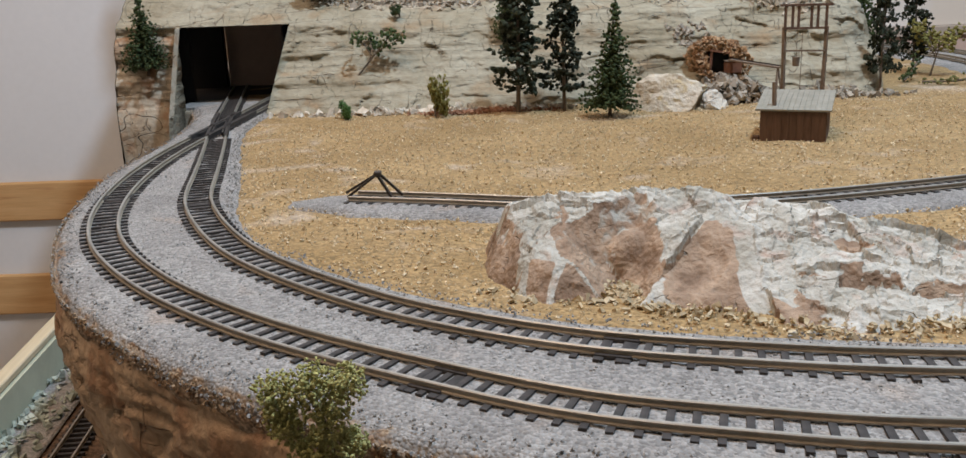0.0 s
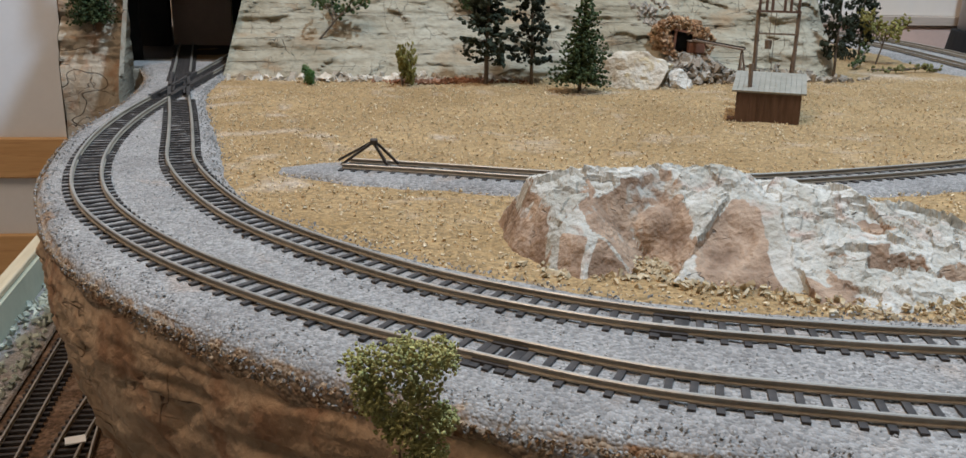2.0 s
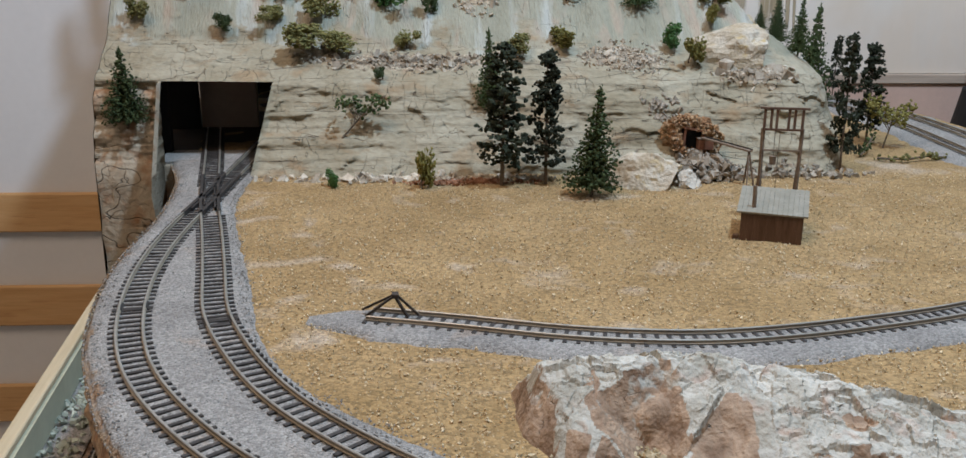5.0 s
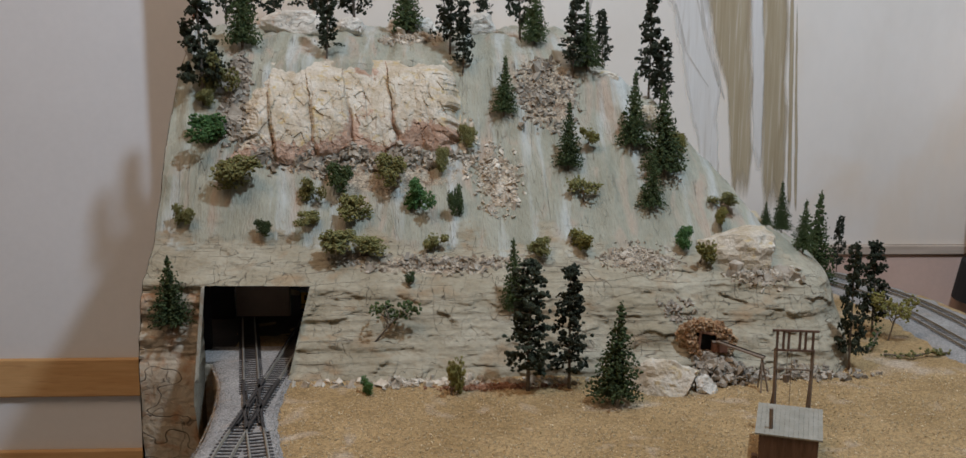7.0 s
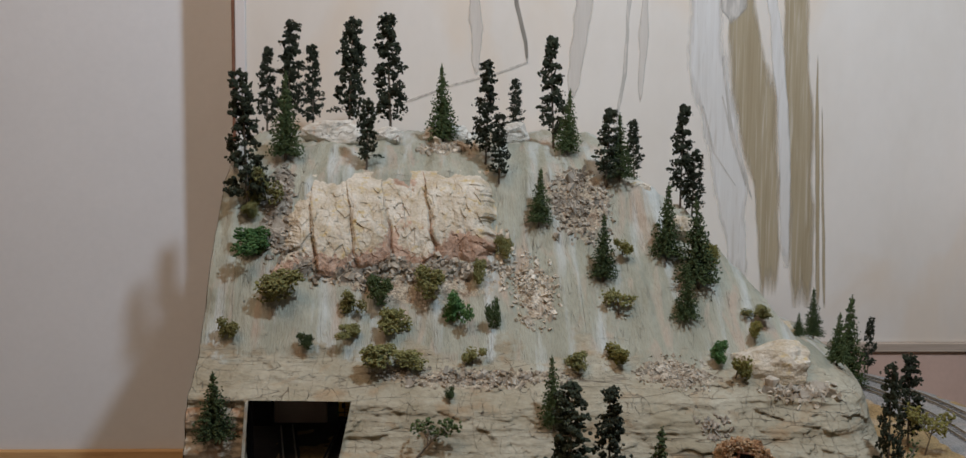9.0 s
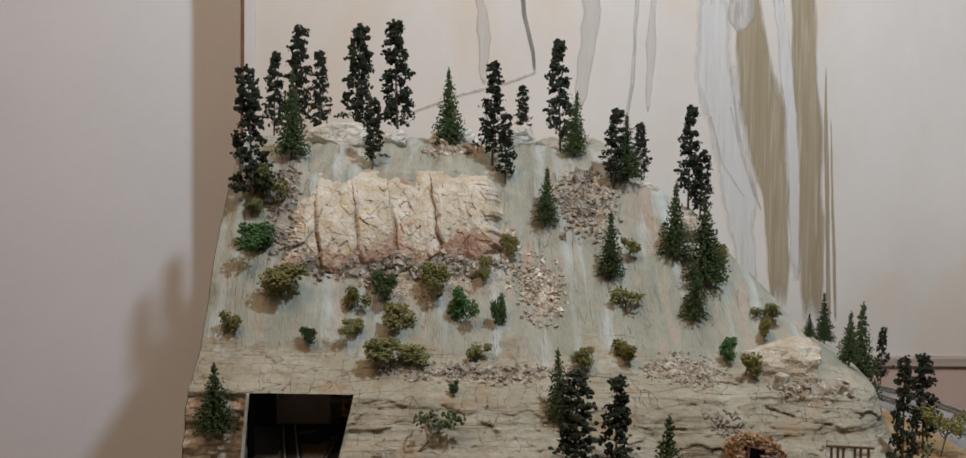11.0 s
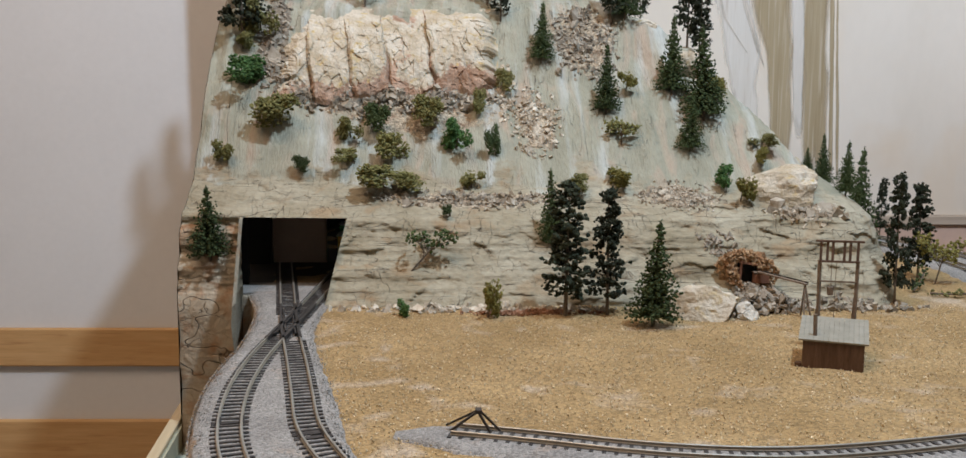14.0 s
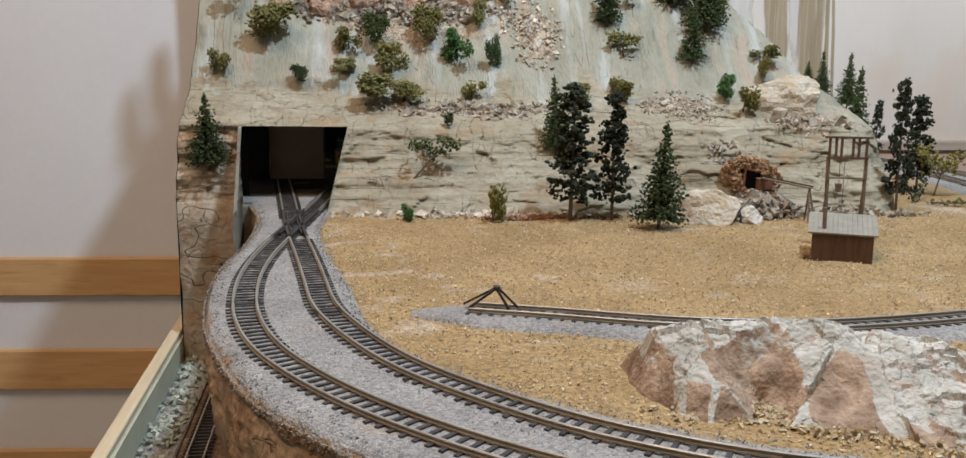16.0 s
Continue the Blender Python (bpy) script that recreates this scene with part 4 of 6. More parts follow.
slab("pillar_foot", -0.2120, 0.6462, DECK - 0.01, -0.160, 0.6482, -0.0012, M["pillar"], "brown veined rock under the tunnel mouth", "tunnel")
slab("tunnel_sill", -0.2135, 0.6485, DECK - 0.01, -0.125, 0.691, -0.0010, M["pillar"], "rock under the tunnel mouth", "tunnel")
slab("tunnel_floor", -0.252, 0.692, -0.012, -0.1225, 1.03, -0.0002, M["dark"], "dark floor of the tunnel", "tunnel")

# ---- helpers for things on the hill ----
from mathutils.bvhtree import BVHTree

hill_tree = BVHTree.FromPolygons([Vector(p) for p in v_hill], f_hill)


def ground_z(x, y):
    hit = hill_tree.ray_cast(Vector((x, y, 1.0)), Vector((0, 0, -1)))
    return max(hit[0].z if hit[0] is not None else 0.0, -0.0006)


rnd = random.Random(7)
PHI = (1 + 5 ** 0.5) / 2
ICO_V = np.array([(-1, PHI, 0), (1, PHI, 0), (-1, -PHI, 0), (1, -PHI, 0), (0, -1, PHI), (0, 1, PHI), (0, -1, -PHI), (0, 1, -PHI), (PHI, 0, -1), (PHI, 0, 1), (-PHI, 0, -1), (-PHI, 0, 1)]) / math.sqrt(1 + PHI * PHI)
ICO_F = np.array([(0, 11, 5), (0, 5, 1), (0, 1, 7), (0, 7, 10), (0, 10, 11), (1, 5, 9), (5, 11, 4), (11, 10, 2), (10, 7, 6), (7, 1, 8), (3, 9, 4), (3, 4, 2), (3, 2, 6), (3, 6, 8), (3, 8, 9), (4, 9, 5), (2, 4, 11), (6, 2, 10), (8, 6, 7), (9, 8, 1)])
OCT_V = np.array([(1, 0, 0), (-1, 0, 0), (0, 1, 0), (0, -1, 0), (0, 0, 1), (0, 0, -1.0), (0.6, 0.6, 0.5), (-0.5, 0.6, -0.5)])
gen = np.random.default_rng(11)


def blobs_mesh(name, blobs, material, rough=0.45):
    """One mesh of many small ragged lumps, each (x, y, z, radius)."""
    b = np.array(blobs)
    n = len(b)
    jit = 1 + rough * (gen.random((n, 12, 1)) - 0.5) * 2
    squash = 1 + 0.5 * (gen.random((n, 1, 3)) - 0.5)
    q = gen.normal(size=(n, 3, 3))
    q, _ = np.linalg.qr(q)
    pts = (ICO_V[None] * jit) @ q * squash * b[:, 3][:, None, None] + b[:, None, :3]
    fc = (ICO_F[None] + (np.arange(n) * 12)[:, None, None]).reshape(-1, 3)
    me = bpy.data.meshes.new(name)
    me.from_pydata(pts.reshape(-1, 3).tolist(), [], fc.tolist())
    me.materials.append(material)
    return me


def trunk_mesh(name, height, r, material, branches=()):
    bm = rod_bm((0, 0, -0.02 * height), (0.01 * height, 0, height), r, 7, r * 0.25)
    for z, a, length in branches:
        rod_bm((0, 0, z), (math.cos(a) * length, math.sin(a) * length, z + length * 0.25), r * 0.35, 4, r * 0.12, bm)
    me = bpy.data.meshes.new(name)
    bm.to_mesh(me)
    bm.free()
    me.materials.append(material)
    return me


def conifer_blobs(seed):
    """A layered cone of small tufts, one unit high."""
    g = random.Random(seed)
    out = []
    tiers = 17
    for k in range(tiers):
        f = k / (tiers - 1)
        z0, reach = 0.12 + 0.80 * f, (0.235 * (1 - f) ** 0.85 + 0.018) * g.uniform(0.88, 1.12)
        arms = max(5, int(15 * (1 - f) + 4))
        turn = g.random() * 6.3
        for a in range(arms):
            ang = turn + a * 6.283 / arms + g.uniform(-0.25, 0.25)
            length = reach * g.uniform(0.7, 1.12)
            steps = max(3, int(length / 0.017))
            for i in range(steps):
                d = length * (i + 0.6) / steps
                out.append((math.cos(ang) * d + g.gauss(0, 0.008), math.sin(ang) * d + g.gauss(0, 0.008), z0 - 0.22 * d + g.gauss(0, 0.015), g.uniform(0.0085, 0.0170) * (1.15 - 0.4 * i / steps)))
    for k in range(14):
        out.append((g.gauss(0, 0.004), g.gauss(0, 0.004), 0.88 + 0.11 * k / 14, 0.014 - 0.0006 * k))
    return out


def pine_blobs(seed):
    """A ragged column of foam lumps with gaps, one unit high, and its branches."""
    g = random.Random(seed)
    out, arms = [], []
    z = 0.16
    while z < 0.97:
        f = (z - 0.16) / 0.81
        first = g.random() * 6.283
        for side in (0.0, g.uniform(1.8, 2.6), g.uniform(3.8, 4.8)):
            if g.random() < 0.22:
                continue
            reach = (0.150 - 0.092 * f) * g.uniform(0.45, 1.30)
            ang = first + side
            cx, cy = math.cos(ang) * reach, math.sin(ang) * reach
            arms.append((z - 0.01, ang, reach))
            size = g.uniform(0.024, 0.046) * (1.1 - 0.45 * f)
            for k in range(g.randint(18, 27)):
                out.append((cx * g.uniform(0.5, 1.1) + g.gauss(0, size * 0.6), cy * g.uniform(0.5, 1.1) + g.gauss(0, size * 0.6), z + g.gauss(0, size * 0.40), g.uniform(0.006, 0.0165)))
        z += g.uniform(0.022, 0.042)
    for k in range(16):
        out.append((g.gauss(0, 0.014), g.gauss(0, 0.014), g.uniform(0.90, 1.0), g.uniform(0.009, 0.016)))
    return out, arms


def shrub_blobs(seed, lobes=5):
    """A loose clump of lobes inside a unit-wide, unit-high box."""
    g = random.Random(seed)
    out = []
    for k in range(lobes):
        cx, cy, cz = g.uniform(-0.34, 0.34), g.uniform(-0.28, 0.28), g.uniform(0.22, 0.70)
        r = g.uniform(0.13, 0.25)
        for i in range(150):
            d = Vector((g.gauss(0, 1), g.gauss(0, 1), g.gauss(0, 1))).normalized() * r * g.uniform(0.35, 1.30)
            out.append((cx + d.x, cy + d.y, max(0.02, cz + d.z), g.uniform(0.016, 0.042)))
    return out


CONIFERS = [blobs_mesh("crown", conifer_blobs(s), M["green_leaf"]) for s in (1, 2, 3, 4)]
PINES = []
for s in (11, 12, 13, 14, 15):
    lumps, arms = pine_blobs(s)
    PINES.append((blobs_mesh("crown", lumps, M["dark_leaf"]), trunk_mesh("trunk", 0.97, 0.014, M["bark"], arms[::3])))
CONIFER_TRUNK = trunk_mesh("trunk", 0.95, 0.016, M["bark"])
SHRUBS = {}
for tone, key in (("fresh", "fresh_leaf"), ("olive", "olive_leaf"), ("dark green", "green_leaf"), ("yellowish", "yellow_leaf")):
    SHRUBS[tone] = [blobs_mesh("foliage", shrub_blobs(s, l), M[key]) for s, l in ((21, 6), (22, 7), (23, 5), (24, 8))]


def plant(name, x, y, scale, meshes, label, category, group, z=None):
    thing = empty(name, pose(x, y, ground_z(x, y) if z is None else z, rnd.uniform(-2.5, 2.5), rnd.uniform(-2.5, 2.5), rnd.uniform(0, 360)) @ Matrix.Diagonal((*scale, 1)), label, category, group)
    for part_name, me in meshes:
        ob = new(part_name, me)
        ob.parent = thing
    return thing


def conifer(x, y, h, label="bushy dark green model conifer standing on the hill", wide=1.0):
    w = h * rnd.uniform(0.88, 1.05) * wide
    return plant("conifer_tree", x, y, (w, w, h), [("trunk", CONIFER_TRUNK), ("crown", rnd.choice(CONIFERS))], label, "tree", "conifers on the hill")


def dark_pine(x, y, h, label="tall ragged blackish green model pine with bare trunk", wide=1.0):
    crown, stem = rnd.choice(PINES)
    w = h * rnd.uniform(0.80, 1.0) * (1 + 0.25 * (h < 0.08)) * (0.8 if x > 0.24 else 1) * wide
    return plant("pine_tree", x, y, (w, w, h), [("trunk", stem), ("crown", crown)], label, "tree", "dark pines on the hill")


def shrub(x, y, w, h, tone):
    """A shrub that leans out from the slope on a short stem."""
    z = ground_z(x, y)
    lean = 0.24 * w + 0.002 if z > 0.03 else 0.0
    thing = plant("shrub", x, y - 0.85 * lean, (w * 1.02, w * 0.85, h * 1.18), [("foliage", rnd.choice(SHRUBS[tone]))], "low %s flocked shrub growing on the hill" % tone, "shrub", "shrubs on the hill", z + 0.15 * lean - 0.15 * h)
    foot = Vector((x, y + 0.001, z - 0.002)) if lean else Vector((x, y, z - 0.001))
    top = Vector((x, y - 0.85 * lean, z + 0.15 * lean + 0.45 * h))
    stem = part("stem", rod_bm(foot, top, 0.0007, 5, 0.0004), M["bark"])
    stem.data.transform(thing.matrix_world.inverted())
    stem.parent = thing
    return thing


CUBE_V = np.array([(x, y, z) for x in (-1, 1) for y in (-1, 1) for z in (-1, 1)]) * 0.62
CUBE_F = np.array([(0, 1, 3), (0, 3, 2), (4, 6, 7), (4, 7, 5), (0, 4, 5), (0, 5, 1), (2, 3, 7), (2, 7, 6), (0, 2, 6), (0, 6, 4), (1, 5, 7), (1, 7, 3)])


def stones_mesh(points, material, name):
    """Many small sharp-edged shards in one mesh, each (x, y, z, size)."""
    b = np.array(points)
    n = len(b)
    jit = 1 + 1.0 * (gen.random((n, 8, 3)) - 0.5)
    squash = np.stack([0.6 + 0.8 * gen.random(n), 0.45 + 0.6 * gen.random(n), 0.22 + 0.5 * gen.random(n)], 1)[:, None, :]
    q, _ = np.linalg.qr(gen.normal(size=(n, 3, 3)))
    pts = (CUBE_V[None] * jit * squash) @ q * b[:, 3][:, None, None] + b[:, None, :3]
    fc = (CUBE_F[None] + (np.arange(n) * 8)[:, None, None]).reshape(-1, 3)
    return mesh_object(name, pts.reshape(-1, 3), fc.tolist(), material)


def talus(cx, cy, rx, ry, count, size, label, turn=0.0, material=None, pile=0.0):
    """A scatter of stones on the hill or ground, thinning towards its edge."""
    pts = []
    c, s = math.cos(radians(turn)), math.sin(radians(turn))
    while len(pts) < count:
        a, b = rnd.gauss(0, 0.45), rnd.gauss(0, 0.45)
        if a * a + b * b > 1.3 or nz(a * 2 + cx * 50, b * 2, 0, 1.3, 2) < -0.25:
            continue
        x, y = cx + c * a * rx - s * b * ry, cy + s * a * rx + c * b * ry
        k = size * rnd.uniform(0.35, 1.0) * (1.7 if rnd.random() < 0.06 else 1)
        up = pile * max(0.0, 1 - 0.7 * (a * a + b * b)) * rnd.random() if pile else 0.0
        pts.append((x, y, ground_z(x, y) + 0.2 * k + up, k))
    return tagged(stones_mesh(pts, material or M["stone"], "loose_stones"), label, "stones", kind="stuff")


def boulder(name, at, size, seed, material, label, cuts=9, detail=4, turn=0.0, category="rock"):
    """A rock: a ball cut by planes, then roughened at two scales."""
    g = random.Random(seed)
    bm = bmesh.new()
    bmesh.ops.create_icosphere(bm, subdivisions=detail, radius=1)
    planes = []
    for k in range(cuts):
        d = Vector((g.gauss(0, 1), g.gauss(0, 1), g.gauss(0, 0.8))).normalized()
        planes.append((d, g.uniform(0.62, 0.88)))
    for p in bm.verts:
        for d, lim in planes:
            over = p.co.dot(d) - lim
            if over > 0:
                p.co -= d * over
        q = p.co
        cell = noise.voronoi(q * 3.4 + Vector((seed, 0, 0)))[1][0]
        tip = noise.cell_vector(cell * 7.1) - Vector((0.5, 0.5, 0.5))
        p.co = q * (1 + 0.10 * nz(q.x + seed, q.y, q.z, 1.6, 4) + 0.05 * nz(q.x, q.y + seed, q.z, 5.0, 3) + 0.16 * (q * 3.4 + Vector((seed, 0, 0)) - cell).dot(tip))
    bmesh.ops.scale(bm, vec=size, verts=bm.verts)
    bmesh.ops.rotate(bm, cent=(0, 0, 0), matrix=Matrix.Rotation(radians(turn), 3, "Z"), verts=bm.verts)
    ob = part(name, bm, material)
    ob.location = at
    return tagged(ob, label, category)


# ---- rocks ----
def outcrop():
    """The long rock face high on the hill: steep at the foot, leaning back above, broken into slanting ribs and flat facets."""
    x0, x1 = -0.207, -0.018
    joints = [0.0, 0.16, 0.33, 0.49, 0.69, 1.0]
    rows, pink = [], []
    for i in range(261):
        u = i / 260
        x = x0 + (x1 - x0) * u
        foot = Vector(hill_point(x, 3.80 + 0.10 * nz(x, 0, 0, 30, 3), 0))
        crest = Vector(hill_point(x, 5.12 + 0.05 * nz(x, 2, 0, 34, 3), 0))
        row = []
        for j in range(131):
            w = j / 130
            flat = foot.lerp(crest, w)
            steep = Vector((x, foot.y + (crest.y - foot.y) * w ** 2.0, flat.z))
            ends = step01(0.0 + 0.05 * w, 0.10 + 0.05 * w, u + 0.05 * nz(w, 0, 0, 6)) * step01(1.0, 0.92 - 0.02 * w, u + 0.04 * nz(w, 3, 0, 6))
            p = flat.lerp(steep, ends)
            uu = u + 0.08 * (w - 0.5) + 0.012 * nz(x, 0, p.z, 60, 2)
            block = sum(uu > c for c in joints)
            lean = noise.cell_vector(Vector((block * 3.7, 1.0, 2.0)))
            full = ends * step01(0.0, 0.06, w) * step01(1.0, 0.72, w)
            near = min(abs(uu - c) for c in joints[1:-1])
            rug = 0.010 * (lean.x - 0.5) * (w - 0.3) + 0.009 * (lean.y - 0.5) - 0.0034 * step01(0.016, 0.0, near) * step01(0.85, 0.5, w)
            for size, deep in ((30, 0.0056), (78, 0.0040), (170, 0.0024)):
                sx, sz = x * size + 0.2 * p.z * size, p.z * size * 0.8
                mid = noise.voronoi(Vector((sx, size, sz)))[1][0]
                tip = noise.cell_vector(mid * 7.3)
                rug += deep * 1.2 * ((sx - mid.x) * (tip.x - 0.5) + (sz - mid.z) * (tip.z - 0.5)) + deep * 0.12 * (tip.y - 0.5)
            rug += 0.0014 * nz(x, 0, p.z, 60, 4)
            q = p + Vector((0, -0.94, 0.34)) * (rug * full - 0.003 * (1 - min(1.0, ends * 4)))
            row.append((q.x, q.y, q.z))
            # pink foot band, plus brown along the joints for the clefts' shade
            band = 0.85 * step01(0.36, 0.06, w) + 0.35 * step01(0.010, 0.0, near) + 0.40 * step01(0.6, 0.9, u) * step01(0.6, 0.3, w) + 0.6 * nz(x, 0, p.z, 24, 3) + 0.06
            pink.append(max(0.0, min(1.0, band + 0.05)))
        rows.append(row)
    thing = empty("rock_outcrop", pose(0, 0, 0), "long blocky cream and pink rock outcrop on the hill", "rock")
    v, f = sheet(rows)
    split = [sum((i / 260 + 0.08 * (j / 130 - 0.5)) > c for c in joints[1:-1]) for i in range(260) for j in range(130)]
    for block in range(len(joints) - 1):
        own = [q for q, k in zip(f, split) if k == block]
        order = {a: n for n, a in enumerate(sorted({a for q in own for a in q}))}
        ob = mesh_object("rock_block", [v[a] for a in order], [tuple(order[a] for a in q) for q in own], M["pink_rock"], thing)
        ob.data.attributes.new("hollow", "FLOAT", "POINT").data.foreach_set("value", [pink[a] for a in order])
    return thing


outcrop()
boulder("hill_rock", (-0.172, 0.895, 0.256), (0.031, 0.016, 0.015), 3, M["white_rock"], "low white rock ledge on the hilltop", turn=4)
boulder("hill_rock", (-0.121, 0.898, 0.254), (0.015, 0.010, 0.010), 4, M["white_rock"], "small white rock on the hilltop")
boulder("hill_rock", (-0.062, 0.925, 0.257), (0.030, 0.012, 0.012), 5, M["white_rock"], "low white rock ledge on the hilltop", turn=-3)
boulder("hill_rock", (0.003, 0.900, 0.256), (0.020, 0.010, 0.014), 6, M["white_rock"], "white rock on the hilltop")
boulder("hill_rock", (-0.246, 0.812, 0.236), (0.009, 0.012, 0.018), 7, M["white_rock"], "white rock on the edge of the hill")
boulder("hill_rock", (0.150, 0.800, 0.170), (0.013, 0.014, 0.018), 8, M["pink_rock"], "pinkish rock between two conifers", turn=20)
boulder("hill_rock", (0.105, 0.835, 0.208), (0.022, 0.012, 0.008), 9, M["pink_rock"], "pinkish rock on the shoulder of the hill", turn=-30)
boulder("hill_rock", (0.201, 0.700, 0.070), (0.038, 0.024, 0.025), 10, M["pink_rock"], "pinkish cream boulder at the end of the ledge", turn=-12, cuts=16)
boulder("hill_rock", (0.232, 0.775, 0.078), (0.020, 0.018, 0.018), 13, M["pink_rock"], "pale boulder on the low shoulder of the hill")
boulder("hill_rock", (0.110, 0.583, 0.002), (0.029, 0.016, 0.019), 11, M["pink_rock"], "pale pinkish boulder at the foot of the cliff", turn=-14, cuts=12)
boulder("hill_rock", (0.139, 0.578, 0.001), (0.009, 0.008, 0.009), 12, M["white_rock"], "grey white boulder at the foot of the cliff")

talus(-0.115, 0.764, 0.104, 0.009, 900, 0.0046, "scree of pale broken stones under the outcrop", turn=1, pile=0.007)
talus(-0.160, 0.750, 0.050, 0.012, 300, 0.0046, "scree of pale broken stones under the outcrop", turn=6)
talus(-0.207, 0.780, 0.011, 0.036, 380, 0.0044, "scree of pale broken stones beside the outcrop", material=M["grey_stone"])
talus(-0.014, 0.775, 0.010, 0.024, 120, 0.0036, "few pale stones at the end of the outcrop")
talus(0.012, 0.752, 0.020, 0.030, 420, 0.0032, "patch of loose stones on the slope")
talus(0.056, 0.815, 0.034, 0.024, 480, 0.0036, "patch of loose stones high on the slope")
talus(-0.060, 0.885, 0.032, 0.020, 330, 0.0036, "patch of loose stones on the hilltop")
talus(0.118, 0.685, 0.032, 0.018, 950, 0.0022, "patch of fine pale gravel on the ledge")
talus(-0.035, 0.682, 0.070, 0.012, 430, 0.0027, "strip of loose stones on the ledge above the cliff")
talus(-0.105, 0.690, 0.020, 0.010, 110, 0.0028, "few loose stones on the ledge")
talus(-0.030, 0.597, 0.105, 0.010, 300, 0.0034, "row of loose stones along the foot of the cliff")
talus(0.158, 0.600, 0.022, 0.014, 800, 0.0042, "dump of grey broken stones below the mine", material=M["grey_stone"], pile=0.013)
talus(0.000, 0.588, 0.045, 0.006, 420, 0.0022, "red brown earth crumbs at the foot of the pines", material=M["red_earth"])
talus(0.220, 0.605, 0.050, 0.012, 200, 0.0034, "loose stones at the foot of the cliff")
talus(0.212, 0.668, 0.032, 0.012, 300, 0.0036, "loose stones round the boulder")
talus(0.134, 0.640, 0.016, 0.010, 70, 0.0034, "loose stones above the mine mouth", material=M["grey_stone"])


def plane3(p, q, r):
    """The slope through three points, as height, fall along x and y at the first."""
    n = (Vector(q) - Vector(p)).cross(Vector(r) - Vector(p))
    return lambda x, y: p[2] - (n.x * (x - p[0]) + n.y * (y - p[1])) / n.z


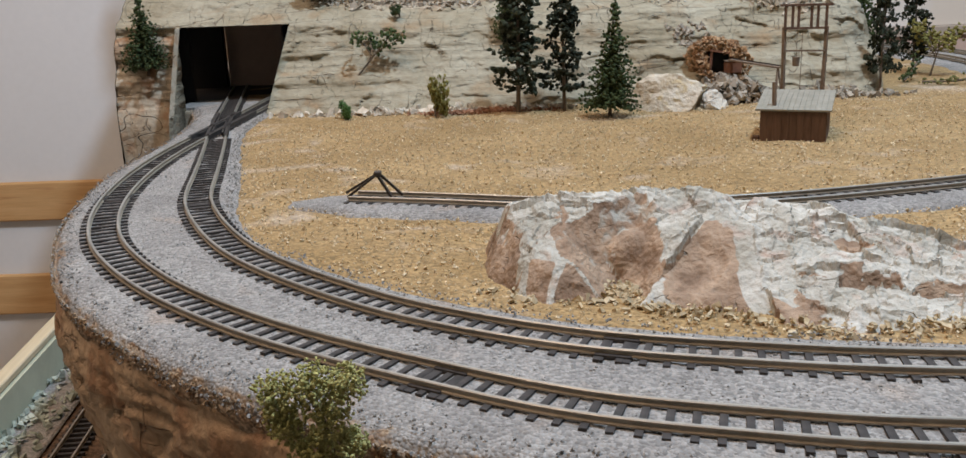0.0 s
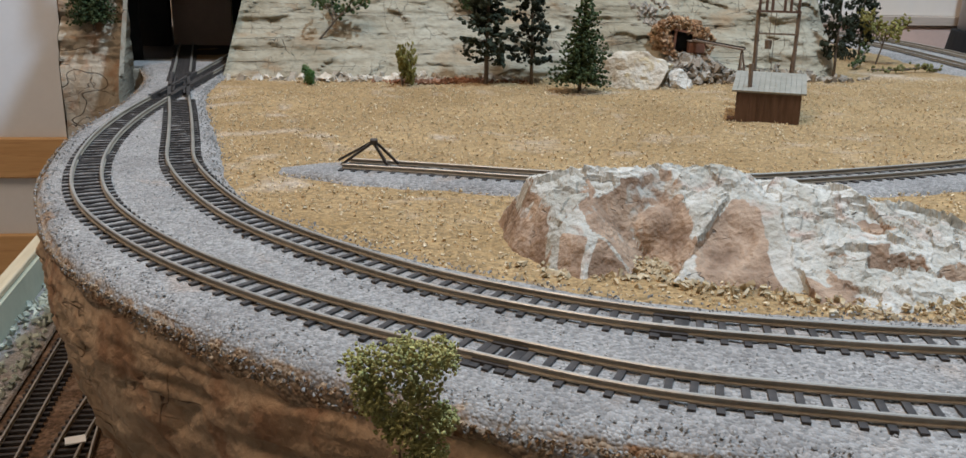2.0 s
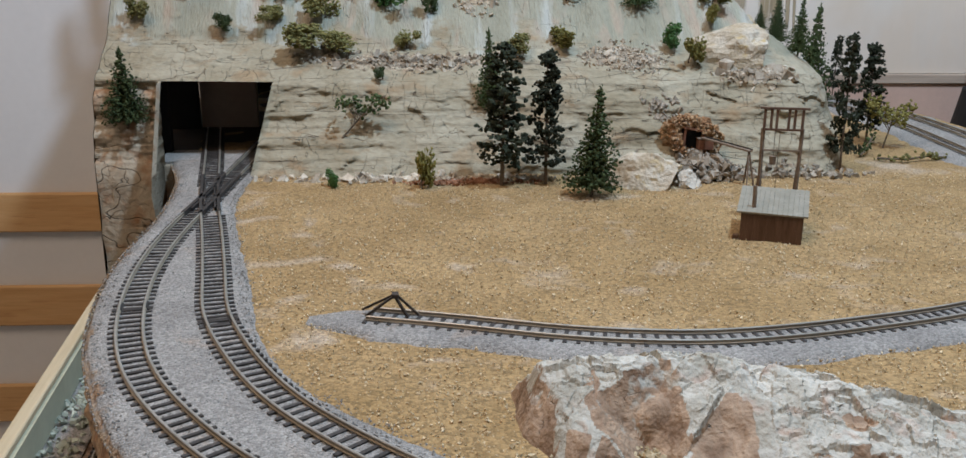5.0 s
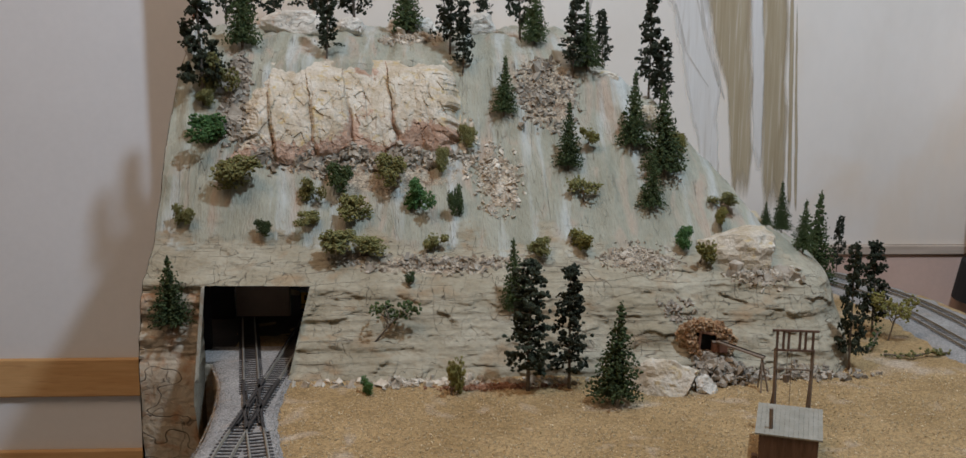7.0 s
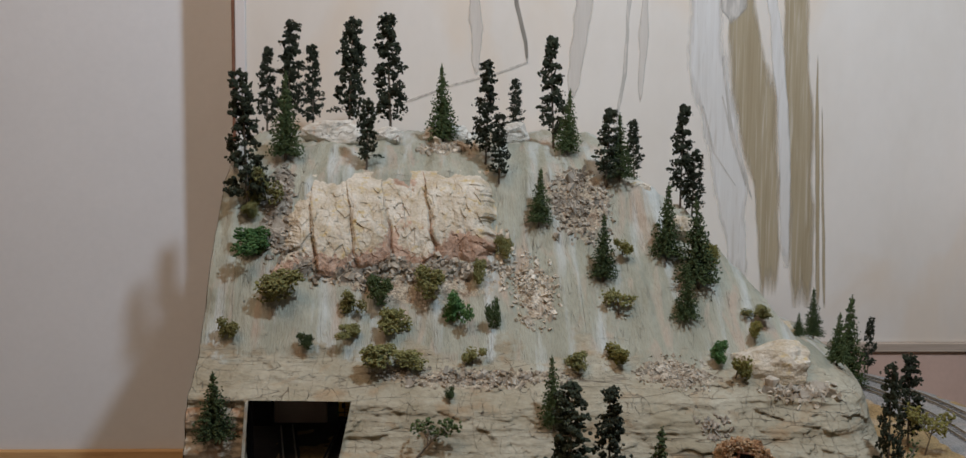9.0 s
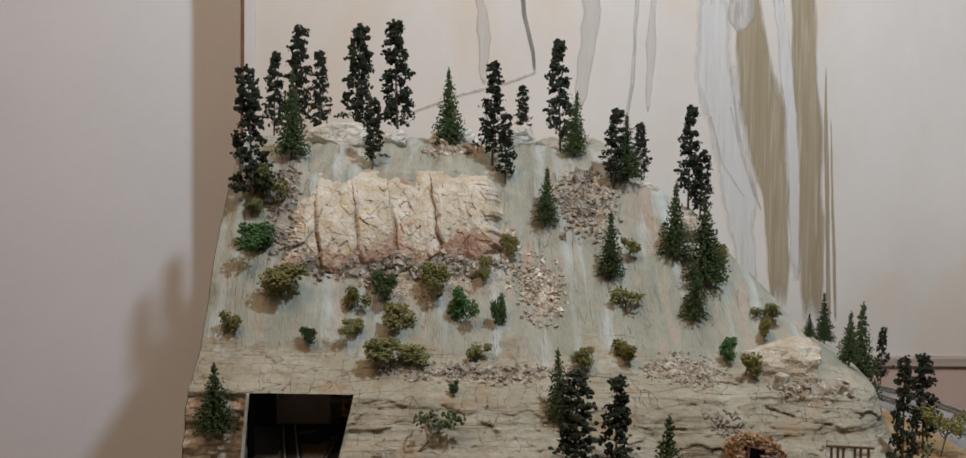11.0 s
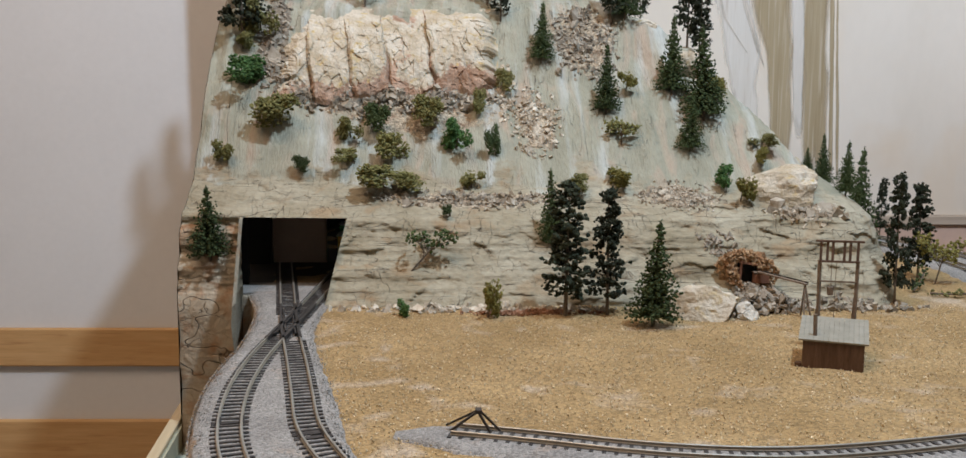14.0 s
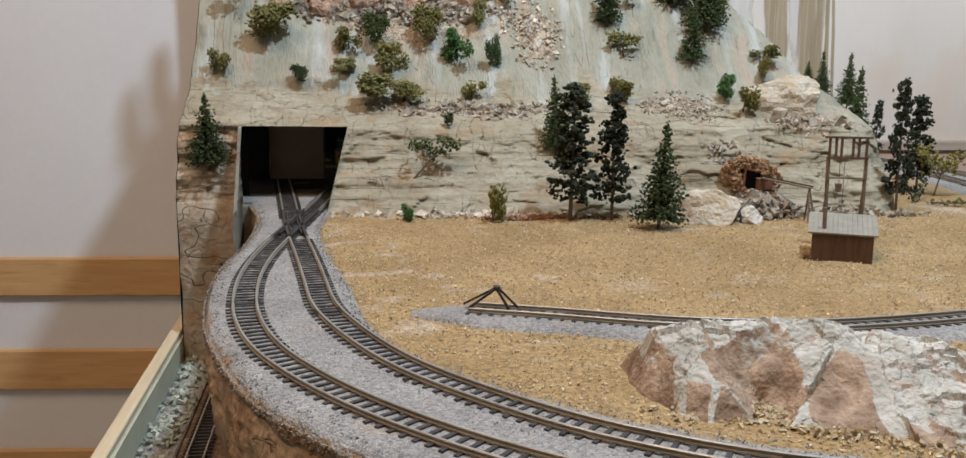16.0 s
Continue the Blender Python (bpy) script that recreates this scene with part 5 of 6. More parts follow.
def foreground_rock():
    """The long low rock of the yard: a white crust whose front has broken away in brown faces, with two humps before it."""
    ridge_x = [-0.016, -0.009, -0.003, 0.004, 0.012, 0.021, 0.036, 0.046, 0.054, 0.064, 0.072, 0.088, 0.098, 0.112, 0.128, 0.165, 0.200]
    ridge_h = [-0.004, 0.004, 0.0130, 0.0172, 0.0190, 0.0215, 0.0242, 0.0222, 0.0226, 0.0232, 0.0182, 0.0190, 0.0176, 0.0128, 0.0095, 0.0050, -0.003]
    foot_x = [-0.016, -0.006, 0.003, 0.015, 0.030, 0.045, 0.060, 0.080, 0.104, 0.130, 0.200]
    foot_y = [0.256, 0.2470, 0.2340, 0.2250, 0.2250, 0.2240, 0.2160, 0.2065, 0.2100, 0.212, 0.220]
    left_face = plane3((-0.002, 0.256, 0), (0.0055, 0.240, 0), (0.0070, 0.260, 0.0160))
    back_face = plane3((0.020, 0.256, 0.0200), (0.031, 0.260, 0.0212), (0.034, 0.2480, 0.0008))
    side_face = plane3((0.034, 0.2480, 0.0008), (0.042, 0.262, 0.0180), (0.046, 0.250, 0.0160))
    hump_l = plane3((0.005, 0.239, 0), (0.014, 0.2305, 0), (0.0185, 0.243, 0.0138))
    hump_r = plane3((0.014, 0.2305, 0), (0.030, 0.2345, 0), (0.0185, 0.243, 0.0138))
    hump_b = plane3((0.018, 0.256, 0.0200), (0.0185, 0.243, 0.0138), (0.0305, 0.236, 0))
    round_f = plane3((0.036, 0.2295, 0), (0.057, 0.2245, 0), (0.0535, 0.2465, 0.0132))
    low_f = plane3((0.055, 0.217, -0.0005), (0.079, 0.2085, -0.0005), (0.067, 0.2290, 0.0062))
    ledge_f = [(0.086, 0.1045, 0.2255, 0.0012), (0.1030, 0.1260, 0.2230, 0.0005)]
    nx, ny = 440, 190
    rows, hollow = [], []
    for i in range(nx):
        x = -0.018 + 0.222 * i / (nx - 1)
        row = []
        for j in range(ny):
            y = 0.200 + 0.092 * j / (ny - 1)
            wx, wy = x + 0.0016 * nz(x, y, 1, 80, 3), y + 0.0016 * nz(x, y, 2, 80, 3)
            top = float(np.interp(wx, ridge_x, ridge_h)) + 0.0010 * nz(x, 0, 0, 60, 3)
            mid = float(np.interp(wx, [0.0, 0.07, 0.10, 0.15], [0.266, 0.264, 0.254, 0.244]))
            toe = float(np.interp(wx, foot_x, foot_y))
            u = (mid - wy) / (mid - toe) if wy < mid else (wy - mid) / 0.024
            shell = top * (1 - max(0.0, u) ** (1.25 if wy < mid else 2.0)) if u < 1 else -0.35 * (u - 1) * 0.03
            # thin overlapping flakes of the crust
            flake = 0.0
            for size, deep in ((60, 0.0026), (150, 0.0015), (330, 0.0007)):
                sx, sy = wx * size * 0.8, wy * size
                cell = noise.voronoi(Vector((sx, sy, size)))[1][0]
                tip = noise.cell_vector(cell * 5.1)
                flake += deep * (2 * ((sx - cell.x) * (tip.x - 0.5) + (sy - cell.y) * (tip.y - 0.5)) + 0.9 * (tip.z - 0.5))
            flake += 0.0012 * nz(x, y, 4, 55, 4) + 0.0006 * nz(x, y, 6, 230, 3)
            body = step01(-0.001, 0.004, shell)
            crust = shell + flake * body
            dull = 0.0009 * nz(x, y, 30, 60, 3) + 0.0005 * nz(x, y, 31, 220, 3)
            # the main body: crust, the left face and the deep recess
            recess = max(back_face(wx, wy), side_face(wx, wy))
            boulder_d = ((wx - 0.0400) / 0.0100) ** 2 + ((wy - 0.2555) / 0.0075) ** 2
            if boulder_d < 1:
                recess = max(recess, 0.0030 + 0.0115 * math.sqrt(1 - boulder_d))
            front = min(left_face(wx, wy), 2.4 * (wx + 0.0025))
            z, hol = crust, 0.0
            if front + dull < z:
                hol, z = step01(0.0, 0.0007, crust - front - dull), front + dull
            if recess + dull < z:
                pale = 0.55 if boulder_d < 1.05 and nz(x, y, 40, 60, 3) > -0.25 else 1.0
                hol, z = pale * step01(0.0, 0.0007, z - recess - dull), recess + dull
            # the low hump with a white crest, before the recess
            hl, hr, hb = hump_l(wx, wy), hump_r(wx, wy), hump_b(wx, wy)
            lump = min(hl, hr, hb, front, shell) + 0.5 * dull + 0.35 * flake
            if lump > z and lump > -0.001:
                crest = min(abs(hl - hr) * 0.6, hb - min(hl, hr), abs(front - hl) * 0.6)
                hol = 0.95 * step01(0.0003, 0.0012, crest) * step01(0.0118, 0.0090, lump + 0.002 * nz(x, y, 44, 120, 3)) if hb > min(hl, hr) else 0.7
                z = lump
            # the rounded hump with one broad brown face
            s_ = ((wx - 0.036) * 0.0175 + (wy - 0.2295) * 0.017) / 0.0244
            d_ = (-(wx - 0.036) * 0.017 + (wy - 0.2295) * 0.0175) / 0.0244
            flank = 0.0132 * s_ / 0.0244 - 1.5 * max(0.0, d_) + 0.4 * min(0.0, d_) * -1
            face = round_f(wx, wy) + 0.10 * max(0.0, wx - 0.060) + dull - 0.0030 * max(0.0, 1 - ((wx - 0.0540) / 0.0085) ** 2 - ((wy - 0.2390) / 0.0085) ** 2)
            if wx > 0.033 and wx < 0.070:
                dome = min(face, flank + 0.4 * flake, crust + 0.0004)
                if dome > z or (d_ < 0 and face < z):
                    hol = 0.0
                    if face <= min(flank + 0.4 * flake, crust + 0.0004) + 0.00005:
                        hol = step01(0.0, 0.0006, crust - face) * step01(0.003, 0.010, (wx - 0.036) * 0.6 + 0.3 * (wy - 0.2295) + 0.0022 * nz(x, y, 47, 90, 3))
                        hol *= step01(0.0660, 0.0635, wx + 0.0012 * nz(x, y, 48, 90, 3))
                    z = dome
            low = low_f(wx, wy) + dull + 0.3 * flake
            if 0.050 < wx < 0.086 and low < z and wy < 0.2305:
                hol, z = 0.85 * step01(0.0, 0.0005, z - low) * step01(-0.3, 0.0, nz(x, y, 50, 70, 3)), low
            for xa, xb, fy, z0 in ledge_f:
                cut = z0 + 1.8 * (wy - fy) + 90 * max(0.0, abs(wx - (xa + xb) / 2) - 0.35 * (xb - xa)) ** 1.5 + dull
                if xa < wx < xb and fy - 0.001 < wy and cut < z:
                    hol, z = step01(0.0, 0.0006, z - cut), cut
            dent = math.exp(-((wx - 0.0965) / 0.006) ** 2 - ((wy - 0.2415) / 0.004) ** 2)
            z -= 0.0030 * dent
            hol = max(hol, step01(0.35, 0.55, dent))
            stain = 0.75 * step01(0.20, 0.42, nz(x, y, 12, 45, 3)) * step01(0.006, 0.003, z)
            hollow.append(max(hol, stain) * 0.9)
            row.append((x, y, z - 0.0012))
        rows.append(row)
    v, f = sheet(rows)
    keep = [q for q in f if max(v[a][2] for a in q) > -0.0022]
    ob = mesh_object("foreground_rock", v, keep, M["crust_rock"])
    layer = ob.data.attributes.new("hollow", "FLOAT", "POINT")
    layer.data.foreach_set("value", hollow)
    return tagged(ob, "long white plaster rock with brown hollow faces on the sand", "rock")


foreground_rock()


# ---- the mine ----
mine = empty("mine_entrance", pose(0.1515, 0.6205, 0.0235), "rusty mine entrance with a dark timbered mouth in the cliff", "mine entrance")
bm = bmesh.new()
bmesh.ops.create_icosphere(bm, subdivisions=5, radius=1)
for p in bm.verts:
    q = p.co.copy()
    p.co *= 1 + 0.26 * nz(q.x, q.y, q.z, 1.5, 3) + 0.22 * nz(q.x, q.y + 5, q.z, 5.0, 3)
    p.co = Vector((p.co.x * 0.0185, p.co.y * 0.0095, p.co.z * 0.0140 + 0.15 * p.co.x * -0.0185))
    if -0.0095 < p.co.x < 0.0075 and -0.0075 < p.co.z < 0.0070 and p.co.y < 0:
        p.co.y = max(p.co.y, -0.0005)
part("mound", bm, M["rust"], mine, "orange brown rubble mound")
fuzz = []
for k in range(520):
    a = rnd.uniform(0, 6.283)
    r = rnd.uniform(0.62, 1.12) + 0.10 * math.sin(3 * a + 1)
    fuzz.append((r * 0.0170 * math.cos(a), -0.0060 - rnd.uniform(0, 0.0035), r * 0.0135 * math.sin(a) - 0.0022 * math.cos(a), rnd.uniform(0.0005, 0.0015)))
crumbs = new("rim", blobs_mesh("rim", fuzz, M["rust"], 0.8))
crumbs.parent = mine
# thin black panel in place of a deep hole's darkness
part("mouth", box_bm(-0.0070, -0.0030, -0.0075, 0.0060, -0.0012, 0.0068), M["black"], mine, "black panel for the darkness of the mine mouth")
part("post", beam_bm((-0.0078, -0.0092, -0.0085), (-0.0062, -0.0082, 0.0075), 0.0013, 0.0013), M["cart"], mine)
part("post", beam_bm((0.0058, -0.0092, -0.0075), (0.0062, -0.0082, 0.0055), 0.0013, 0.0013), M["cart"], mine)
part("lintel", beam_bm((-0.0080, -0.0088, 0.0078), (0.0082, -0.0088, 0.0050), 0.0014, 0.0014), M["cart"], mine)
part("cart_box", box_bm(0.0020, -0.0120, -0.0072, 0.0125, -0.0060, 0.0002, 0.0006), M["cart"], mine, "red brown box by the mine mouth")
part("cart_rim", box_bm(0.0016, -0.0124, 0.0003, 0.0129, -0.0056, 0.0010, 0.0002), M["timber"], mine)

trestle = empty("trestle", pose(0, 0, 0), "small dark timber tipping trestle below the mine", "trestle")
part("deck", beam_bm((0.156, 0.608, 0.0250), (0.1775, 0.575, 0.0226), 0.0035, 0.0010), M["timber"], trestle)
part("rail_beam", beam_bm((0.1575, 0.607, 0.0259), (0.1790, 0.576, 0.0235), 0.0005, 0.0007), M["buffer"], trestle)
for foot in ((0.1745, 0.569), (0.1805, 0.572), (0.1770, 0.582)):
    part("leg", beam_bm((0.1770, 0.5765, 0.0224), (*foot, -0.0008), 0.0009, 0.0009), M["timber"], trestle)
part("crossbeam", beam_bm((0.1755, 0.5725, 0.0110), (0.1785, 0.5745, 0.0110), 0.0008, 0.0008), M["timber"], trestle)


# ---- the hut and its headframe ----
hut = empty("hut", pose(0.1340, 0.4610, 0, 0, 0, -22.5), "small brown board hut with a sloping grey roof on the sand", "hut")
W, D, HF, HB = 0.0310, 0.0330, 0.0142, 0.0190
bm = bmesh.new()
foot = [(0, 0), (W, 0), (W, D), (0, D)]
lower = [bm.verts.new((x, y, -0.0015)) for x, y in foot]
upper = [bm.verts.new((x, y, HF if y == 0 else HB)) for x, y in foot]
for a in range(4):
    bm.faces.new((lower[a], lower[(a + 1) % 4], upper[(a + 1) % 4], upper[a]))
bm.faces.new(upper)
part("wall", bm, M["hut_wall"], hut)
n_board = 14
for k in range(n_board):
    x = -0.0022 + (W + 0.0044) * k / n_board
    bm = beam_bm((x + 0.00115, -0.0020, HF + 0.0006), (x + 0.00115, D + 0.0020, HB + 0.0010), 0.00242, 0.0009)
    part("roof_board", bm, M["hut_roof"], hut)
for k in range(9):
    x = 0.0017 + W * k / 9
    part("wall_board", box_bm(x - 0.00165, -0.0006, -0.001, x + 0.00165, -0.0001, HF - 0.0004), M["hut_wall"], hut)
part("chimney", rod_bm((0.0060, 0.0050, HF), (0.0056, 0.0050, HF + 0.0135), 0.0011, 8), M["timber"], hut, "thin brown stove pipe")
part("doorstep", box_bm(-0.0036, 0.0, -0.001, -0.0003, 0.004, 0.0014, 0.0003), M["hut_wall"], hut)

frame_at = pose(0.1660, 0.4965, 0, 0, 0, -8)
tower = empty("headframe", frame_at, "slender brown timber mine headframe with a hanging bucket", "tower")
for side in (-1, 1):
    part("post", beam_bm((side * 0.0098, 0, -0.001), (side * 0.0106, 0.001, 0.0515), 0.0016, 0.0016), M["timber"], tower)
    part("brace", beam_bm((side * 0.0112, 0.012, -0.001), (side * 0.0098, 0.001, 0.030), 0.0011, 0.0011), M["timber"], tower)
part("crossbar", beam_bm((-0.0100, 0.0, 0.0395), (0.0102, 0.0, 0.0392), 0.0008, 0.0009), M["timber"], tower)
part("top_beam", beam_bm((-0.0132, 0, 0.0627), (0.0132, 0, 0.0625), 0.0018, 0.0012), M["hut_wall"], tower)
part("lower_beam", beam_bm((-0.0112, 0, 0.0510), (0.0112, 0, 0.0508), 0.0016, 0.0011), M["hut_wall"], tower)
for x in (-0.0104, -0.0068, -0.0038, 0.0026, 0.0058, 0.0100):
    part("slat", beam_bm((x, 0.0, 0.0512), (x, 0.0, 0.0622), 0.0013, 0.0010), M["hut_wall"], tower)
part("rope", beam_bm((-0.0040, 0, 0.036), (-0.0042, 0, 0.0508), 0.0003, 0.0003), M["timber"], tower)
part("rope", beam_bm((-0.0015, 0, 0.012), (-0.0015, 0, 0.0508), 0.0003, 0.0003), M["timber"], tower)
part("bucket", rod_bm((-0.0042, 0, 0.0315), (-0.0042, 0, 0.0362), 0.0017, 9, 0.0020), M["timber"], tower, "small hanging wooden bucket")

# ---- buffer stop on the siding ----
stop = empty("buffer_stop", pose(0, 0, 0), "black bent metal buffer stop at the end of the siding", "buffer stop")
for a, b in (((-0.0545, 0.3495, 0.0036), (-0.0425, 0.3500, 0.0122)), ((-0.0375, 0.3470, 0.0036), (-0.0428, 0.3490, 0.0122)), ((-0.0335, 0.3500, 0.0036), (-0.0422, 0.3505, 0.0122)), ((-0.0560, 0.3570, 0.0036), (-0.0425, 0.3510, 0.0122))):
    part("strut", beam_bm(a, b, 0.0011, 0.0009), M["buffer"], stop)
part("cap", box_bm(-0.0440, 0.3480, 0.0112, -0.0412, 0.3515, 0.0132, 0.0003), M["buffer"], stop)


# ---- trees and shrubs ----
conifer(0.0193, 0.8022, 0.0531)
conifer(0.0708, 0.7602, 0.0599)
conifer(0.1288, 0.7773, 0.0691)
conifer(0.1517, 0.7544, 0.0796)
conifer(0.1347, 0.7300, 0.0509)
for x, y, top in ((0.2896, 0.8440, 0.1147), (0.2620, 0.7250, 0.1125), (0.3470, 0.9000, 0.1010)):
    conifer(x, y, top - ground_z(x, y))
conifer(0.2434, 0.7620, max(0.022, 0.0935 - ground_z(0.2434, 0.7620)), wide=1.3)
conifer(0.0721, 0.5532, 0.0690, wide=1.06)
conifer(-0.2336, 0.6560, 0.0560, wide=1.35)
conifer(-0.2089, 0.8277, 0.0830)
conifer(-0.0665, 0.9079, 0.0805)
conifer(0.0518, 0.8646, 0.0647)
conifer(0.0955, 0.8246, 0.0640)
dark_pine(0.0823, 0.8218, 0.0715)
dark_pine(-0.2319, 0.7753, 0.1235)
dark_pine(-0.2470, 0.9480, 0.0870)
dark_pine(-0.2270, 0.9580, 0.1150)
dark_pine(-0.2050, 0.9850, 0.0921)
dark_pine(-0.1670, 0.9850, 0.1242)
dark_pine(-0.1357, 0.8273, 0.0650)
dark_pine(-0.1225, 0.9850, 0.1270)
dark_pine(-0.0265, 0.8508, 0.0964)
dark_pine(-0.0151, 0.8257, 0.0644)
dark_pine(0.0120, 0.9850, 0.0614)
dark_pine(0.0410, 0.8839, 0.1085)
dark_pine(0.1200, 0.8800, 0.0580)
dark_pine(0.1530, 0.8280, 0.0960)
dark_pine(0.1620, 0.8200, 0.0620)
conifer(0.0165, 0.6430, 0.0950 - ground_z(0.0165, 0.6430))
dark_pine(0.0190, 0.5790, 0.0900, "dense blackish green model pine at the foot of the cliff", 1.35)
dark_pine(0.0480, 0.5860, 0.0860, "dense blackish green model pine at the foot of the cliff", 1.25)
dark_pine(0.2580, 0.6200, 0.0940)
dark_pine(0.3230, 0.7190, 0.0780)
dark_pine(0.4035, 0.9700, 0.0630)

shrub(-0.2230, 0.7524, 0.0393, 0.0236, "fresh")
shrub(-0.1936, 0.7274, 0.0379, 0.0263, "olive")
shrub(-0.2335, 0.7081, 0.0180, 0.0160, "olive")
shrub(-0.1744, 0.7036, 0.0147, 0.0127, "dark green")
shrub(-0.1385, 0.7301, 0.0211, 0.0181, "olive")
shrub(-0.1186, 0.7406, 0.0264, 0.0233, "dark green")
shrub(-0.0778, 0.7518, 0.0318, 0.0256, "olive")
shrub(-0.1048, 0.7224, 0.0272, 0.0208, "olive")
shrub(-0.0532, 0.7306, 0.0274, 0.0250, "fresh")
shrub(-0.0354, 0.7575, 0.0155, 0.0206, "olive")
shrub(-0.0150, 0.7798, 0.0181, 0.0191, "olive")
shrub(-0.0259, 0.7258, 0.0159, 0.0248, "dark green")
shrub(-0.1404, 0.7118, 0.0226, 0.0108, "olive")
shrub(-0.1180, 0.6990, 0.0400, 0.0170, "olive")
shrub(-0.0960, 0.6960, 0.0300, 0.0150, "olive")
shrub(-0.0419, 0.7012, 0.0202, 0.0154, "olive")
shrub(-0.0583, 0.6622, 0.0128, 0.0092, "dark green")
shrub(-0.2191, 0.7860, 0.0328, 0.0328, "olive")
shrub(-0.2297, 0.7737, 0.0189, 0.0151, "olive")
shrub(0.0726, 0.7007, 0.0283, 0.0156, "yellowish")
shrub(0.1532, 0.7024, 0.0200, 0.0180, "fresh")
shrub(0.1641, 0.6838, 0.0226, 0.0226, "yellowish")
shrub(0.1889, 0.7201, 0.0186, 0.0135, "yellowish")
shrub(0.0909, 0.7798, 0.0183, 0.0162, "yellowish")
shrub(0.1661, 0.7778, 0.0164, 0.0186, "yellowish")
shrub(0.1937, 0.7335, 0.0242, 0.0105, "olive")
shrub(0.0381, 0.6958, 0.0251, 0.0145, "olive")
shrub(-0.0321, 0.5756, 0.0193, 0.0314, "yellowish")
shrub(-0.0872, 0.5768, 0.0121, 0.0129, "fresh")

# a leaning dry shrub on the cliff, a small spreading tree on the slope and an olive tree by the far track
def twiggy(name, at, spread, height, tone, label, lean=0.0, seed=5, dense=70):
    g = random.Random(seed)
    thing = empty(name, pose(*at), label, "shrub")
    bm = rod_bm((0, 0, -0.002), (lean, 0, height * 0.62), 0.0008, 5, 0.0004)
    lumps = []
    for k in range(9):
        a, f = g.random() * 6.283, g.uniform(0.35, 0.62)
        tip = (lean * f / 0.62 + math.cos(a) * spread * 0.5 * g.uniform(0.4, 1), math.sin(a) * spread * 0.35 * g.uniform(0.4, 1), height * g.uniform(0.62, 1.0))
        rod_bm((lean * f / 0.62, 0, height * f), tip, 0.0004, 4, 0.0002, bm)
        for i in range(dense // 9):
            lumps.append((tip[0] + g.gauss(0, spread * 0.09), tip[1] + g.gauss(0, spread * 0.08), tip[2] + g.gauss(0, height * 0.07), g.uniform(0.0007, 0.0014)))
    part("branches", bm, M["bark"], thing)
    ob = new("foliage", blobs_mesh("foliage", lumps, M[tone]))
    ob.parent = thing
    return thing


twiggy("dry_shrub", (-0.0860, 0.628, 0.022), 0.036, 0.026, "green_leaf", "sparse grey green shrub leaning from the cliff", lean=0.016, dense=150)
twiggy("small_tree", (0.0800, 0.7349, 0.106), 0.030, 0.019, "olive_leaf", "small spreading olive tree on the slope", dense=230, seed=6)
twiggy("olive_tree", (0.3250, 0.6960, -0.0006), 0.034, 0.036, "yellow_leaf", "small yellowish olive tree beside the far track", lean=0.006, dense=300, seed=8)


def fallen(points, tone, label, seed):
    """A fallen branch lying on the sand with a few leaf tufts."""
    g = random.Random(seed)
    thing = empty("fallen_branch", pose(0, 0, 0), label, "branch", "fallen branches")
    bm = bmesh.new()
    lumps = []
    for a, b in zip(points, points[1:]):
        rod_bm(a, b, 0.0009, 5, 0.0006, bm)
        for k in range(26):
            f = g.random()
            p = Vector(a).lerp(Vector(b), f)
            lumps.append((p.x + g.gauss(0, 0.002), p.y + g.gauss(0, 0.002), max(0.0005, p.z + g.gauss(0.0006, 0.0014)), g.uniform(0.0006, 0.0014)))
    part("branches", bm, M["bark"], thing)
    ob = new("foliage", blobs_mesh("foliage", lumps, M[tone]))
    ob.parent = thing


fallen([(0.300, 0.652, 0.001), (0.318, 0.643, 0.002), (0.336, 0.650, 0.003), (0.352, 0.655, 0.001)], "olive_leaf", "fallen mossy branch lying on the sand", 3)
fallen([(0.292, 0.662, 0.001), (0.300, 0.668, 0.006), (0.309, 0.680, 0.014)], "green_leaf", "short leafy branch stuck in the sand", 4)


# the bush hanging over the near rim of the bank
def near_bush():
    g = random.Random(31)
    lumps = []
    for cx, cz, r in ((-0.0385, 0.0150, 0.0040), (-0.0320, 0.0165, 0.0042), (-0.0262, 0.0165, 0.0036), (-0.0300, 0.0105, 0.0042), (-0.0375, 0.0095, 0.0034), (-0.0330, 0.0040, 0.0040), (-0.0285, -0.0010, 0.0036), (-0.0262, 0.0050, 0.0030), (-0.0300, -0.0070, 0.0034), (-0.0270, -0.0120, 0.0030)):
        for k in range(460):
            d = Vector((g.gauss(0, 1), g.gauss(0, 1), g.gauss(0, 1))).normalized() * r * g.uniform(0.3, 1.15)
            lumps.append((cx + d.x, 0.1505 + d.y, cz + d.z, g.uniform(0.00018, 0.00042)))
    thing = empty("bank_bush", pose(0, 0, 0), "soft olive green flocked bush hanging on the rim of the bank", "bush")
    ob = new("foliage", blobs_mesh("foliage", lumps, M["bush_leaf"]))
    ob.parent = thing
    bm = rod_bm((-0.030, 0.160, -0.004), (-0.031, 0.151, 0.010), 0.0007, 5, 0.0004)
    rod_bm((-0.030, 0.160, -0.004), (-0.028, 0.151, -0.008), 0.0006, 5, 0.0003, bm)
    part("branches", bm, M["bark"], thing)


near_bush()


